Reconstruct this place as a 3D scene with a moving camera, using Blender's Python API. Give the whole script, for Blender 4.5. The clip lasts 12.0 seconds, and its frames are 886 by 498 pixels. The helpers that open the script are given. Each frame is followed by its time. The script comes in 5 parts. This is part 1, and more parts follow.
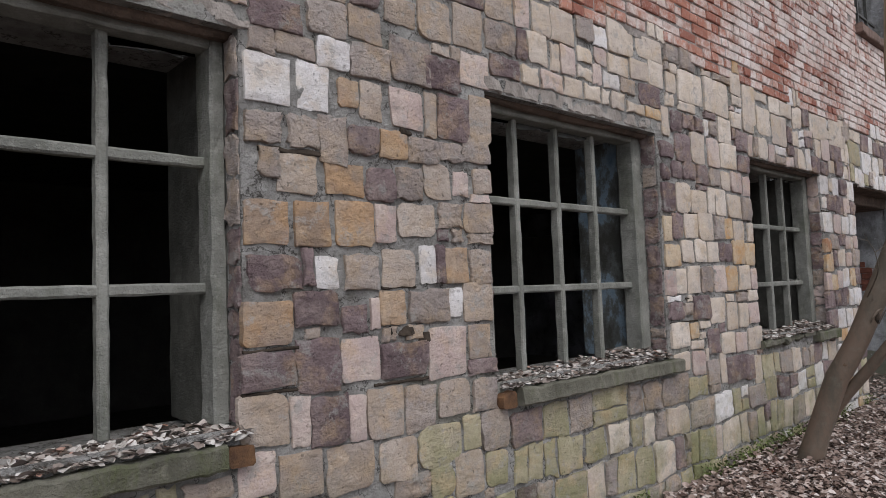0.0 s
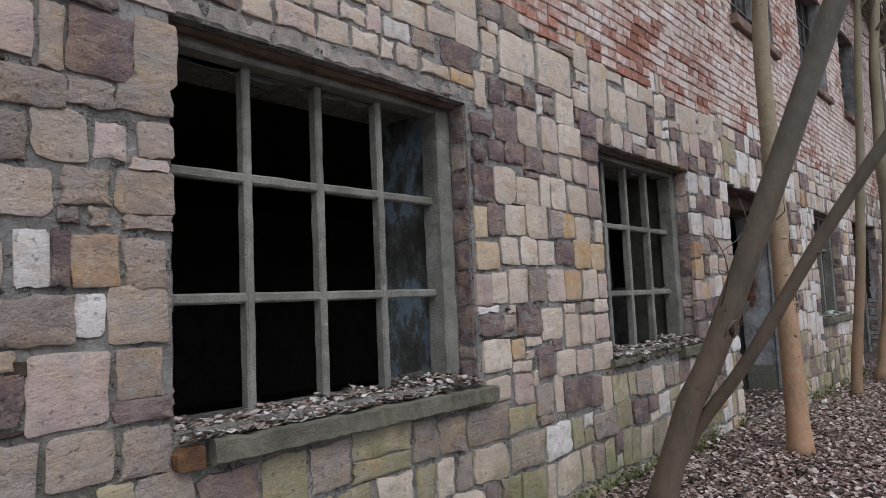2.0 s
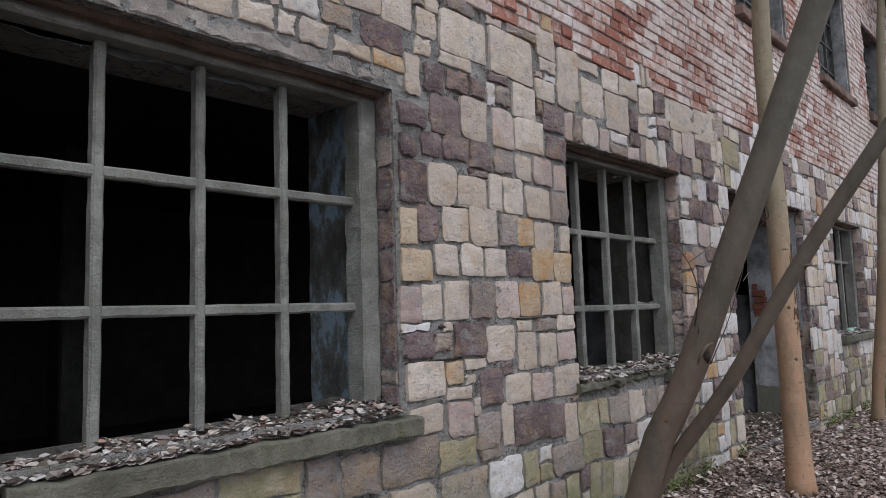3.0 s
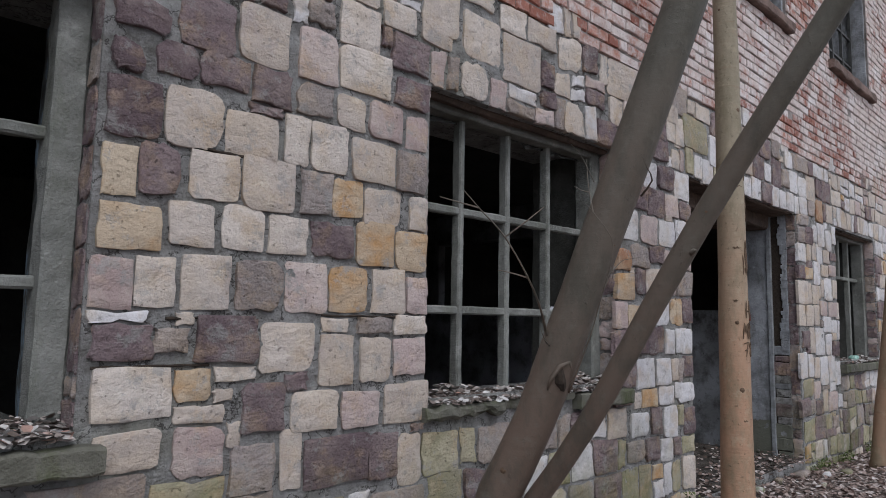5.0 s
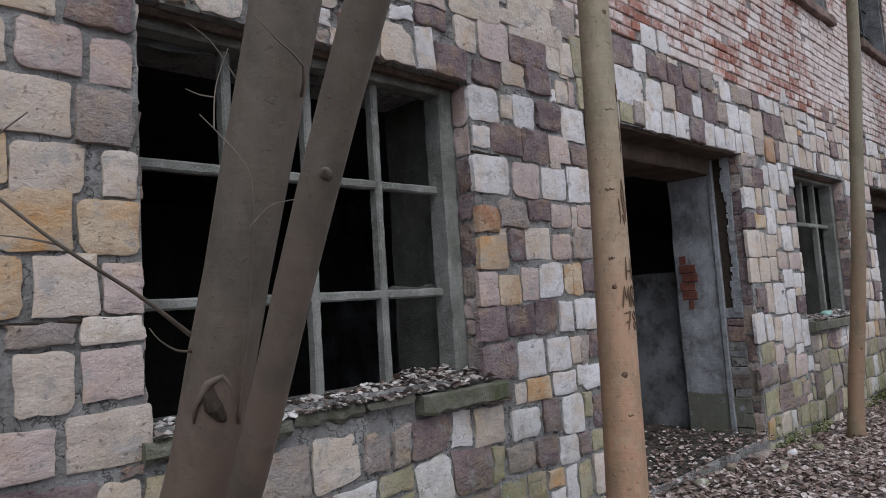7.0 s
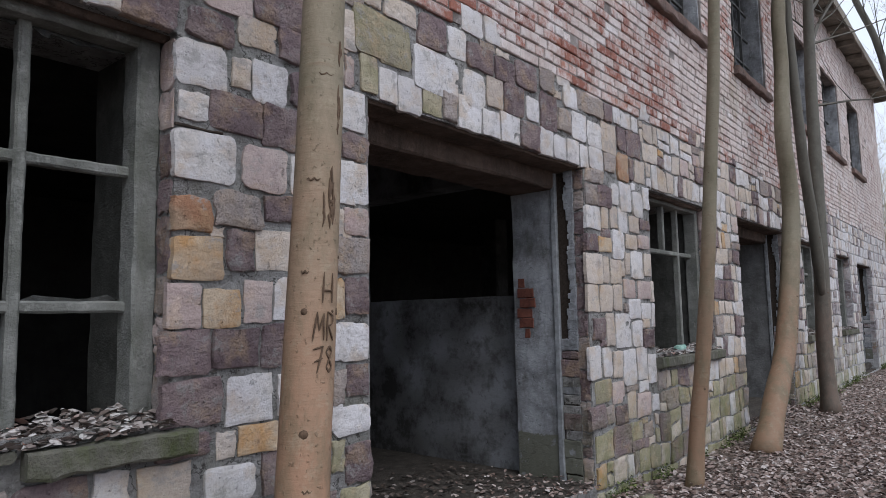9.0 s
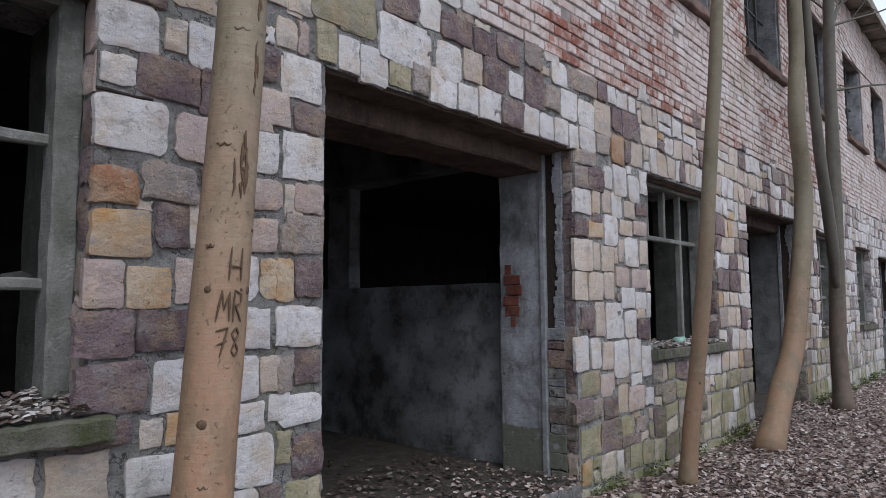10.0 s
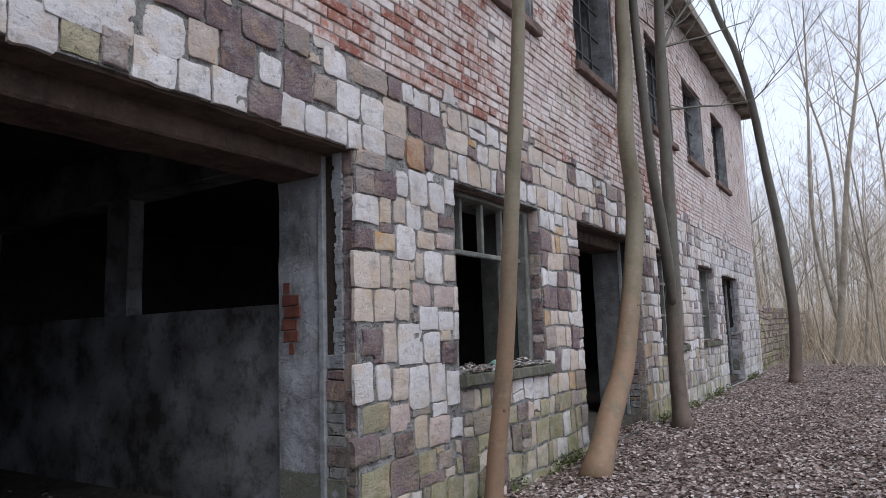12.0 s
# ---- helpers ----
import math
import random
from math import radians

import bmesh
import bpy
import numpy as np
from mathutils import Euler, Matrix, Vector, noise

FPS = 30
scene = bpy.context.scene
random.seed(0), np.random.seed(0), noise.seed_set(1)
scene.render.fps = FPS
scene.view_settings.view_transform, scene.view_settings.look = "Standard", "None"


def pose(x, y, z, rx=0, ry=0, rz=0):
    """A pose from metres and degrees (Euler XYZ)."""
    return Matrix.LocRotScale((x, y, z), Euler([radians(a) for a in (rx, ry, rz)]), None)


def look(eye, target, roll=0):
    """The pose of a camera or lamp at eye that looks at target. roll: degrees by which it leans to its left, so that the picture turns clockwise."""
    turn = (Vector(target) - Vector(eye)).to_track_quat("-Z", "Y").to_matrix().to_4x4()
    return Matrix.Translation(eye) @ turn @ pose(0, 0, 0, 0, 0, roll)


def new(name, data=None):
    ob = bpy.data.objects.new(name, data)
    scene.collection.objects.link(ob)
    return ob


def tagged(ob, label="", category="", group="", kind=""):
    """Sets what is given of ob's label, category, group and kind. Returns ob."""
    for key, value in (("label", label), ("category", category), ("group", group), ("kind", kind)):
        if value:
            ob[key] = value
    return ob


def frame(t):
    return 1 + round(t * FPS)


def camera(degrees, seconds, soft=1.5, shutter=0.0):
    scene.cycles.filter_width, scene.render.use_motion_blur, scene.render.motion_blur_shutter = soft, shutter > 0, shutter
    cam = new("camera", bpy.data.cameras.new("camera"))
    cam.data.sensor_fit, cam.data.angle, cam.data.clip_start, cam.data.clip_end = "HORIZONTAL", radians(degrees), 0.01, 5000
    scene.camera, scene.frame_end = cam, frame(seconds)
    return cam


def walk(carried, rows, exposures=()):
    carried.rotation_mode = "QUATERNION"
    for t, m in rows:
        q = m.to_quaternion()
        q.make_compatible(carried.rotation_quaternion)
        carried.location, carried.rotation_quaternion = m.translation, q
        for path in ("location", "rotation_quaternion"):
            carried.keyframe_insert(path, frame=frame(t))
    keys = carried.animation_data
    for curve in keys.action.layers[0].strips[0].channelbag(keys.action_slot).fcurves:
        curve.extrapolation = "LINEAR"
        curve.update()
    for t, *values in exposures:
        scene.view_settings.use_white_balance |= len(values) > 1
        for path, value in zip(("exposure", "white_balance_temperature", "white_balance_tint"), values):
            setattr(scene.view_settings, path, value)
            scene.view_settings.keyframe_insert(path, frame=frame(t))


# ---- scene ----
cam = camera(67.3, 12.0, 0.85)
PATH = [
    (0, (-0.026, 0.038, 1.322), (1.157, 1.336, 1.434), -2.2),
    (0.5, (0.316, 0.100, 1.296), (1.601, 1.289, 1.456), -2.1),
    (1, (0.637, 0.106, 1.284), (2.005, 1.199, 1.472), -3.9),
    (1.5, (0.959, 0.080, 1.271), (2.301, 1.205, 1.446), -3.5),
    (2, (1.282, 0.107, 1.258), (2.595, 1.271, 1.402), -2.6),
    (2.5, (1.599, 0.102, 1.253), (2.906, 1.274, 1.390), -3.5),
    (3, (1.966, 0.064, 1.280), (3.230, 1.278, 1.447), -1.8),
    (3.2, (2.102, 0.046, 1.264), (3.361, 1.266, 1.425), -1.2),
    (4.8, (3.224, 0.026, 1.240), (4.425, 1.299, 1.427), 1.2),
    (5, (3.371, 0.057, 1.224), (4.578, 1.323, 1.410), 1.1),
    (5.5, (3.698, 0.091, 1.249), (4.936, 1.330, 1.433), 0.1),
    (6, (4.024, 0.080, 1.234), (5.225, 1.354, 1.406), -2.2),
    (6.5, (4.339, 0.071, 1.211), (5.512, 1.376, 1.337), -3.4),
    (7, (4.641, 0.045, 1.207), (5.843, 1.323, 1.356), -3.7),
    (7.5, (4.986, 0.012, 1.203), (6.230, 1.247, 1.366), -3.8),
    (9.3, (5.875, -0.080, 1.218), (7.215, 1.046, 1.396), -0.9),
    (9.5, (5.931, -0.105, 1.213), (7.241, 1.058, 1.395), -0.6),
    (10, (6.124, -0.120, 1.188), (7.426, 1.053, 1.341), -0.3),
    (10.5, (6.359, -0.123, 1.193), (7.736, 0.960, 1.356), -0.7),
    (11, (6.592, -0.185, 1.194), (8.039, 0.795, 1.407), -2.1),
    (11.5, (6.862, -0.287, 1.204), (8.291, 0.706, 1.461), -2.7),
    (12, (7.089, -0.342, 1.146), (8.556, 0.605, 1.366), -1.9),
]
walk(cam, [(t, look(eye, target, roll)) for t, eye, target, roll in PATH],
     [(0, 0.58, 6480, 10), (1, 0.43, 6430, 10), (3, 0.42, 6220, 10), (6, 0.37, 6020, 10), (7.5, 0.47, 6020, 10), (10, 0.41, 5970, 10), (12, 0.48, 5960, 11)])

# ---- world, sun, exposure ----
world = bpy.data.worlds.new("overcast_sky")
world.use_nodes = True
scene.world = world
wn = world.node_tree.nodes
sky = wn.new("ShaderNodeTexSky")
sky.sky_type, sky.sun_disc = "NISHITA", False
sky.sun_elevation, sky.sun_rotation = radians(48), radians(200)
sky.air_density, sky.dust_density, sky.ozone_density = 1.0, 6.0, 1.5
cloud_tex = wn.new("ShaderNodeTexNoise")
cloud_tex.inputs["Scale"].default_value = 2.2
cloud_tex.inputs["Detail"].default_value = 5
cloud_mix = wn.new("ShaderNodeMix")
cloud_mix.data_type = "RGBA"
cloud_mix.inputs[7].default_value = (7.2, 7.6, 8.5, 1)
cloud_ramp = wn.new("ShaderNodeMapRange")
cloud_ramp.inputs[1].default_value, cloud_ramp.inputs[2].default_value = 0.3, 0.62
cloud_ramp.inputs[3].default_value, cloud_ramp.inputs[4].default_value = 0.6, 1.0
wl = world.node_tree.links
wl.new(cloud_tex.outputs["Fac"], cloud_ramp.inputs[0])
wl.new(cloud_ramp.outputs[0], cloud_mix.inputs[0])
wl.new(sky.outputs[0], cloud_mix.inputs[6])
wl.new(cloud_mix.outputs[2], wn["Background"].inputs["Color"])
wn["Background"].inputs["Strength"].default_value = 0.095

sun = new("sun", bpy.data.lights.new("sun", "SUN"))
sun.data.energy, sun.data.angle, sun.data.color = 1.15, radians(40), (1.0, 0.97, 0.93)
sun.matrix_world = look((0, 0, 20), (6, 14, 0))


# ---- material helpers ----
class Nodes:
    """A short hand for building one procedural material."""

    def __init__(self, name, rough=0.9, metal=0.0):
        self.mat = bpy.data.materials.new(name)
        self.mat.use_nodes = True
        self.t = self.mat.node_tree
        self.bsdf = self.t.nodes["Principled BSDF"]
        self.bsdf.inputs["Roughness"].default_value = rough
        self.bsdf.inputs["Metallic"].default_value = metal
        self.bsdf.inputs["Specular IOR Level"].default_value = 0.3
        geo = self.t.nodes.new("ShaderNodeNewGeometry")
        self.pos, self.island = geo.outputs["Position"], geo.outputs["Random Per Island"]
        self.rand = self.t.nodes.new("ShaderNodeObjectInfo").outputs["Random"]

    def put(self, socket, value):
        if isinstance(value, bpy.types.NodeSocket):
            self.t.links.new(value, socket)
        else:
            socket.default_value = value

    def noise(self, scale, detail=4, rough=0.55, stretch=None, out="Fac"):
        n = self.t.nodes.new("ShaderNodeTexNoise")
        n.inputs["Scale"].default_value, n.inputs["Detail"].default_value = scale, detail
        n.inputs["Roughness"].default_value = rough
        self.put(n.inputs["Vector"], self.scaled(stretch) if stretch else self.pos)
        return n.outputs[out]

    def scaled(self, stretch):
        m = self.t.nodes.new("ShaderNodeMapping")
        m.inputs["Scale"].default_value = stretch
        self.put(m.inputs["Vector"], self.pos)
        return m.outputs[0]

    def voronoi(self, scale, out="Color", stretch=None, feature="F1"):
        n = self.t.nodes.new("ShaderNodeTexVoronoi")
        n.feature = feature
        n.inputs["Scale"].default_value = scale
        self.put(n.inputs["Vector"], self.scaled(stretch) if stretch else self.pos)
        return n.outputs[out]

    def ramp(self, fac, stops):
        r = self.t.nodes.new("ShaderNodeValToRGB")
        e = r.color_ramp.elements
        while len(e) < len(stops):
            e.new(0.5)
        for el, (p, c) in zip(e, stops):
            el.position, el.color = p, (*c, 1) if len(c) == 3 else c
        self.put(r.inputs[0], fac)
        return r.outputs[0]

    def mix(self, fac, a, b, how="MIX"):
        m = self.t.nodes.new("ShaderNodeMix")
        m.data_type, m.blend_type = "RGBA", how
        for s, v in ((m.inputs[0], fac), (m.inputs[6], a), (m.inputs[7], b)):
            self.put(s, (*v, 1) if isinstance(v, tuple) and len(v) == 3 else v)
        return m.outputs[2]

    def span(self, fac, a, b, c=0.0, d=1.0):
        m = self.t.nodes.new("ShaderNodeMapRange")
        for i, v in enumerate((fac, a, b, c, d)):
            self.put(m.inputs[i], v)
        return m.outputs[0]

    def maths(self, how, a, b=0.5):
        m = self.t.nodes.new("ShaderNodeMath")
        m.operation = how
        self.put(m.inputs[0], a)
        self.put(m.inputs[1], b)
        return m.outputs[0]

    def axis(self, i):
        s = self.t.nodes.new("ShaderNodeSeparateXYZ")
        self.put(s.inputs[0], self.pos)
        return s.outputs[i]

    def finish(self, colour, bump=None, strength=0.5, distance=0.01, rough=None):
        self.put(self.bsdf.inputs["Base Color"], (*colour, 1) if isinstance(colour, tuple) else colour)
        if rough is not None:
            self.put(self.bsdf.inputs["Roughness"], rough)
        if bump is not None:
            b = self.t.nodes.new("ShaderNodeBump")
            b.inputs["Strength"].default_value, b.inputs["Distance"].default_value = strength, distance
            self.put(b.inputs["Height"], bump)
            self.put(self.bsdf.inputs["Normal"], b.outputs[0])
        return self.mat


def stone_material(name, dark, light, tint, tint_amount=0.5, relief=0.9, grit=0.3):
    """Rough split stone: two tones by piece, clouded staining, mortar smears, pits and fine grain."""
    n = Nodes(name, 0.95)
    piece = n.maths("FRACT", n.maths("ADD", n.maths("MULTIPLY", n.rand, 7.3), n.island), 0)
    base = n.mix(piece, dark, light)
    base = n.mix(n.span(n.noise(6, 5, 0.6), 0.45, 0.62, 0, tint_amount), base, tint)
    base = n.mix(n.span(n.noise(7.5, 5, 0.65), 0.51, 0.64, 0, 0.5), base, (0.46, 0.32, 0.185))
    base = n.mix(n.span(n.noise(5.5, 5, 0.6, (1.1, 1.1, 0.9)), 0.56, 0.70, 0, 0.4), base, (0.33, 0.275, 0.28))
    patch = n.noise(11, 6, 0.7, (1.0, 1.0, 1.5))
    base = n.mix(n.span(patch, 0.50, 0.72, 0, 0.45), base, tuple(v * 0.6 for v in dark))
    base = n.mix(n.span(n.noise(15, 6, 0.75), 0.55, 0.72, 0, 0.45), base, tuple(min(0.74, v * 1.2 + 0.06) for v in light))
    fine = n.noise(95, 5, 0.8)
    base = n.mix(n.span(fine, 0.46, 0.76, 0.0, grit), base, tuple(v * 0.5 for v in dark))
    pits = n.span(n.noise(42, 4, 0.6), 0.63, 0.70, 0, 1)
    base = n.mix(n.maths("MULTIPLY", pits, 0.55), base, tuple(v * 0.35 for v in dark))
    smear = n.span(n.noise(10, 7, 0.75), 0.55, 0.62, 0, 0.7)
    base = n.mix(smear, base, (0.33, 0.315, 0.30))
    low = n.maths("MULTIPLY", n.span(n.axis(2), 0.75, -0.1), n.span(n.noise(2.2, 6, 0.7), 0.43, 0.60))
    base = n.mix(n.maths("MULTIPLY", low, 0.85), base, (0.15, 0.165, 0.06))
    lime = n.maths("MULTIPLY", n.span(n.axis(0), 16.5, 22.0, 0, 0.8), n.span(n.noise(3.2, 6, 0.7), 0.38, 0.60))
    lime = n.maths("MULTIPLY", lime, n.span(n.axis(0), 26.2, 26.5, 1, 0))
    base = n.mix(lime, base, (0.56, 0.555, 0.575))
    h = n.maths("ADD", n.maths("MULTIPLY", fine, 0.3), n.maths("ADD", n.maths("MULTIPLY", n.noise(16, 7, 0.68), 1.4), patch))
    h = n.maths("SUBTRACT", h, n.maths("MULTIPLY", pits, 0.3))
    return n.finish(base, h, 1.0, 0.014 * relief)


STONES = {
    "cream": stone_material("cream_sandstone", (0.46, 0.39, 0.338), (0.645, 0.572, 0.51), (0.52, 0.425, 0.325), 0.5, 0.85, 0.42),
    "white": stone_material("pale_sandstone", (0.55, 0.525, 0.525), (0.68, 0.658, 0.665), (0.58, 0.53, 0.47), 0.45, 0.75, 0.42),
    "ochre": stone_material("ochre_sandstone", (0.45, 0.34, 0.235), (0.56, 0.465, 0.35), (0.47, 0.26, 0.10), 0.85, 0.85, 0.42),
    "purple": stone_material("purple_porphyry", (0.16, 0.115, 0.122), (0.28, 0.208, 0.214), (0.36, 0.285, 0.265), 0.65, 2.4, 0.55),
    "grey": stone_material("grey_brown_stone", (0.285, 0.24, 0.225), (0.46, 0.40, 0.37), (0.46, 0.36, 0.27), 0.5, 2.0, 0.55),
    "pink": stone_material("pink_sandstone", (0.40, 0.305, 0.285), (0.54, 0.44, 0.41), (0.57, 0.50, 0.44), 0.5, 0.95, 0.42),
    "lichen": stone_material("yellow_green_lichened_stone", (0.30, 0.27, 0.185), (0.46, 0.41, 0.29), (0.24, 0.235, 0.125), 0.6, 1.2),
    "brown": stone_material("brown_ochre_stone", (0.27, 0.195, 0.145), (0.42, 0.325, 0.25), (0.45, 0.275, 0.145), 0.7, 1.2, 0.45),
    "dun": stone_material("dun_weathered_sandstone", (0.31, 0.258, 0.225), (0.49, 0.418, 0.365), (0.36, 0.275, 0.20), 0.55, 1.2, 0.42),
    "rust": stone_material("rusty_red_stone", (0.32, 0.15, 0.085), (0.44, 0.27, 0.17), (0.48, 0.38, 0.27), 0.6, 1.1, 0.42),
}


def mortar_material():
    n = Nodes("grey_lime_mortar", 0.95)
    c = n.ramp(n.noise(6, 7, 0.7), [(0.28, (0.13, 0.12, 0.105)), (0.45, (0.285, 0.277, 0.266)), (0.58, (0.39, 0.38, 0.368)), (0.74, (0.53, 0.52, 0.505))])
    c = n.mix(n.span(n.noise(1.7, 5), 0.55, 0.7, 0, 0.45), c, (0.21, 0.21, 0.14))
    c = n.mix(n.span(n.noise(26, 6, 0.75), 0.54, 0.66, 0, 0.5), c, (0.09, 0.08, 0.072))
    line = n.maths("ABSOLUTE", n.maths("SUBTRACT", n.noise(5.5, 5, 0.6), 0.5), 0)
    c = n.mix(n.span(line, 0.0, 0.014, 0.85, 0.0), c, (0.03, 0.026, 0.022))
    c = n.mix(n.span(n.axis(0), 16, 21, 0, 0.6), c, (0.50, 0.495, 0.505))
    g = n.noise(60, 6, 0.75)
    return n.finish(c, n.maths("ADD", g, n.maths("MULTIPLY", n.noise(17, 6, 0.7), 1.5)), 1.0, 0.03)


def brick_material():
    """Old red facing brick under worn whitewash, in patches."""
    n = Nodes("whitewashed_red_brick", 0.92)
    piece = n.maths("FRACT", n.maths("ADD", n.maths("MULTIPLY", n.rand, 5.7), n.island), 0)
    red = n.ramp(piece, [(0.0, (0.25, 0.09, 0.065)), (0.35, (0.36, 0.15, 0.105)), (0.7, (0.43, 0.205, 0.15)), (1.0, (0.34, 0.19, 0.15))])
    red = n.mix(n.span(n.noise(60, 4), 0.45, 0.7, 0, 0.5), red, (0.30, 0.19, 0.15))
    patch = n.mix(0.5, n.noise(0.5, 4, 0.6), n.noise(1.6, 5, 0.65))
    worn = n.maths("ADD", n.maths("ADD", n.maths("MULTIPLY", patch, 1.5), n.maths("MULTIPLY", n.noise(15, 6, 0.75), 1.0)), n.maths("MULTIPLY", piece, 0.26))
    east = n.maths("ADD", n.span(n.axis(0), 4.5, 9.0, 0.0, 0.05), n.span(n.axis(0), 15, 23, 0.0, 0.30))
    foot = n.span(n.axis(2), 2.85, 3.7, -0.10, 0.02)
    lime = n.span(n.maths("ADD", n.maths("ADD", worn, east), foot), 1.21, 1.46, 0.0, 0.92)
    wash = n.ramp(n.noise(3.0, 5, 0.7), [(0.3, (0.46, 0.37, 0.34)), (0.5, (0.62, 0.55, 0.52)), (0.7, (0.72, 0.69, 0.69))])
    c = n.mix(lime, red, wash)
    moss = n.span(n.noise(0.9, 6, 0.7, (1, 1, 0.5)), 0.6, 0.72, 0, 0.55)
    c = n.mix(moss, c, (0.20, 0.19, 0.09))
    run = n.span(n.noise(5, 6, 0.7, (1, 1, 0.12)), 0.58, 0.72, 0, 0.4)
    c = n.mix(run, c, (0.17, 0.135, 0.10))
    soot = n.span(n.noise(9, 7, 0.8), 0.52, 0.72, 0, 0.42)
    c = n.mix(soot, c, (0.15, 0.12, 0.11))
    c = n.mix(n.span(n.noise(38, 5, 0.8), 0.54, 0.70, 0, 0.5), c, (0.11, 0.085, 0.075))
    return n.finish(c, n.maths("ADD", n.noise(45, 5, 0.7), n.noise(11, 4)), 0.8, 0.012)


def concrete_material(name, dark, light, stain, amount=0.5, relief=0.7):
    n = Nodes(name, 0.93)
    c = n.mix(n.span(n.noise(3.5, 7, 0.7), 0.36, 0.64), dark, light)
    c = n.mix(n.span(n.noise(13, 6, 0.75), 0.55, 0.68, 0, 0.5), c, tuple(min(0.7, v * 1.45) for v in light))
    c = n.mix(n.span(n.noise(7, 6, 0.7, (1, 1, 0.35)), 0.5, 0.68, 0, amount), c, stain)
    c = n.mix(n.span(n.noise(90, 4, 0.7), 0.5, 0.8, 0, 0.5), c, (0.08, 0.075, 0.07))
    h = n.maths("ADD", n.noise(25, 6, 0.7), n.maths("MULTIPLY", n.noise(110, 3), 0.4))
    return n.finish(c, h, relief, 0.012)


def bark_material(name, low, high, blotch, ring=0.5):
    """Smooth young bark with fine cross rings, freckles and algae; warmer near the ground."""
    n = Nodes(name, 0.62)
    z = n.maths("ADD", n.axis(2), n.maths("MULTIPLY", n.noise(1.6, 4), 1.6))
    c = n.mix(n.span(z, 1.7, 2.9), low, high)
    c = n.mix(n.span(n.noise(7, 6, 0.7, (1, 1, 0.45)), 0.46, 0.64, 0, 0.7), c, blotch)
    c = n.mix(n.span(n.noise(15, 6, 0.75), 0.53, 0.68, 0, 0.5), c, tuple(v * 1.4 for v in high))
    frec = n.span(n.noise(60, 3, 0.6, (1, 1, 0.7)), 0.62, 0.70, 0, ring * 0.8)
    c = n.mix(frec, c, tuple(v * 0.45 for v in blotch))
    rings = n.noise(6, 5, 0.6, (1, 1, 7))
    c = n.mix(n.span(rings, 0.58, 0.75, 0, ring), c, tuple(v * 0.6 for v in low))
    h = n.maths("ADD", n.maths("MULTIPLY", rings, ring), n.maths("ADD", n.maths("MULTIPLY", n.noise(26, 5, 0.7), 0.5), frec))
    return n.finish(c, h, 0.7, 0.008)


def simple(name, a, b, scale=8, rough=0.9, metal=0.0, relief=0.4, distance=0.006):
    n = Nodes(name, rough, metal)
    c = n.mix(n.span(n.noise(scale, 6, 0.65), 0.32, 0.68), a, b)
    return n.finish(c, n.noise(scale * 6, 5, 0.7), relief, distance)


def leaf_material(name, stops):
    n = Nodes(name, 0.8)
    c = n.ramp(n.island, stops)
    c = n.mix(n.span(n.noise(40, 4, 0.7), 0.4, 0.75, 0, 0.55), c, (0.10, 0.07, 0.05))
    return n.finish(c, n.noise(60, 3), 0.4, 0.003)


def ground_material():
    n = Nodes("leaf_litter_ground", 0.9)
    cells = n.voronoi(17, "Color", (1.0, 1.35, 1))
    bw = n.t.nodes.new("ShaderNodeRGBToBW")
    n.put(bw.inputs[0], cells)
    c = n.ramp(bw.outputs[0], [(0.12, (0.07, 0.054, 0.045)), (0.4, (0.24, 0.185, 0.158)), (0.62, (0.40, 0.32, 0.283)), (0.88, (0.58, 0.51, 0.47))])
    gap = n.span(n.voronoi(17, "Distance", (1.0, 1.35, 1)), 0.35, 0.75, 0, 0.8)
    c = n.mix(gap, c, (0.035, 0.025, 0.02))
    c = n.mix(n.span(n.noise(0.7, 5, 0.6), 0.5, 0.72, 0, 0.45), c, (0.11, 0.085, 0.06))
    # Beige ground further off, its sunlit paleness put into the colour.
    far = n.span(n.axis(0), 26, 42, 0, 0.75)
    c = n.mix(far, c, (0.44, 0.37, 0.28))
    h = n.maths("ADD", n.voronoi(17, "Distance", (1.0, 1.35, 1)), n.noise(30, 5))
    return n.finish(c, h, 1.0, 0.035)


MORTAR = mortar_material()
BRICK = brick_material()
BRICKJOINT = concrete_material("brick_mortar", (0.13, 0.112, 0.102), (0.34, 0.305, 0.285), (0.07, 0.058, 0.05), 0.5)
CONCRETE = concrete_material("weathered_grey_concrete", (0.115, 0.118, 0.105), (0.25, 0.252, 0.232), (0.10, 0.108, 0.075), 0.5, 0.9)
SILLCON = concrete_material("mossy_sill_concrete", (0.075, 0.073, 0.056), (0.165, 0.158, 0.128), (0.07, 0.083, 0.030), 0.85, 1.2)
LINTEL = concrete_material("brown_stained_lintel", (0.068, 0.047, 0.036), (0.155, 0.11, 0.085), (0.036, 0.026, 0.02), 0.75, 1.5)
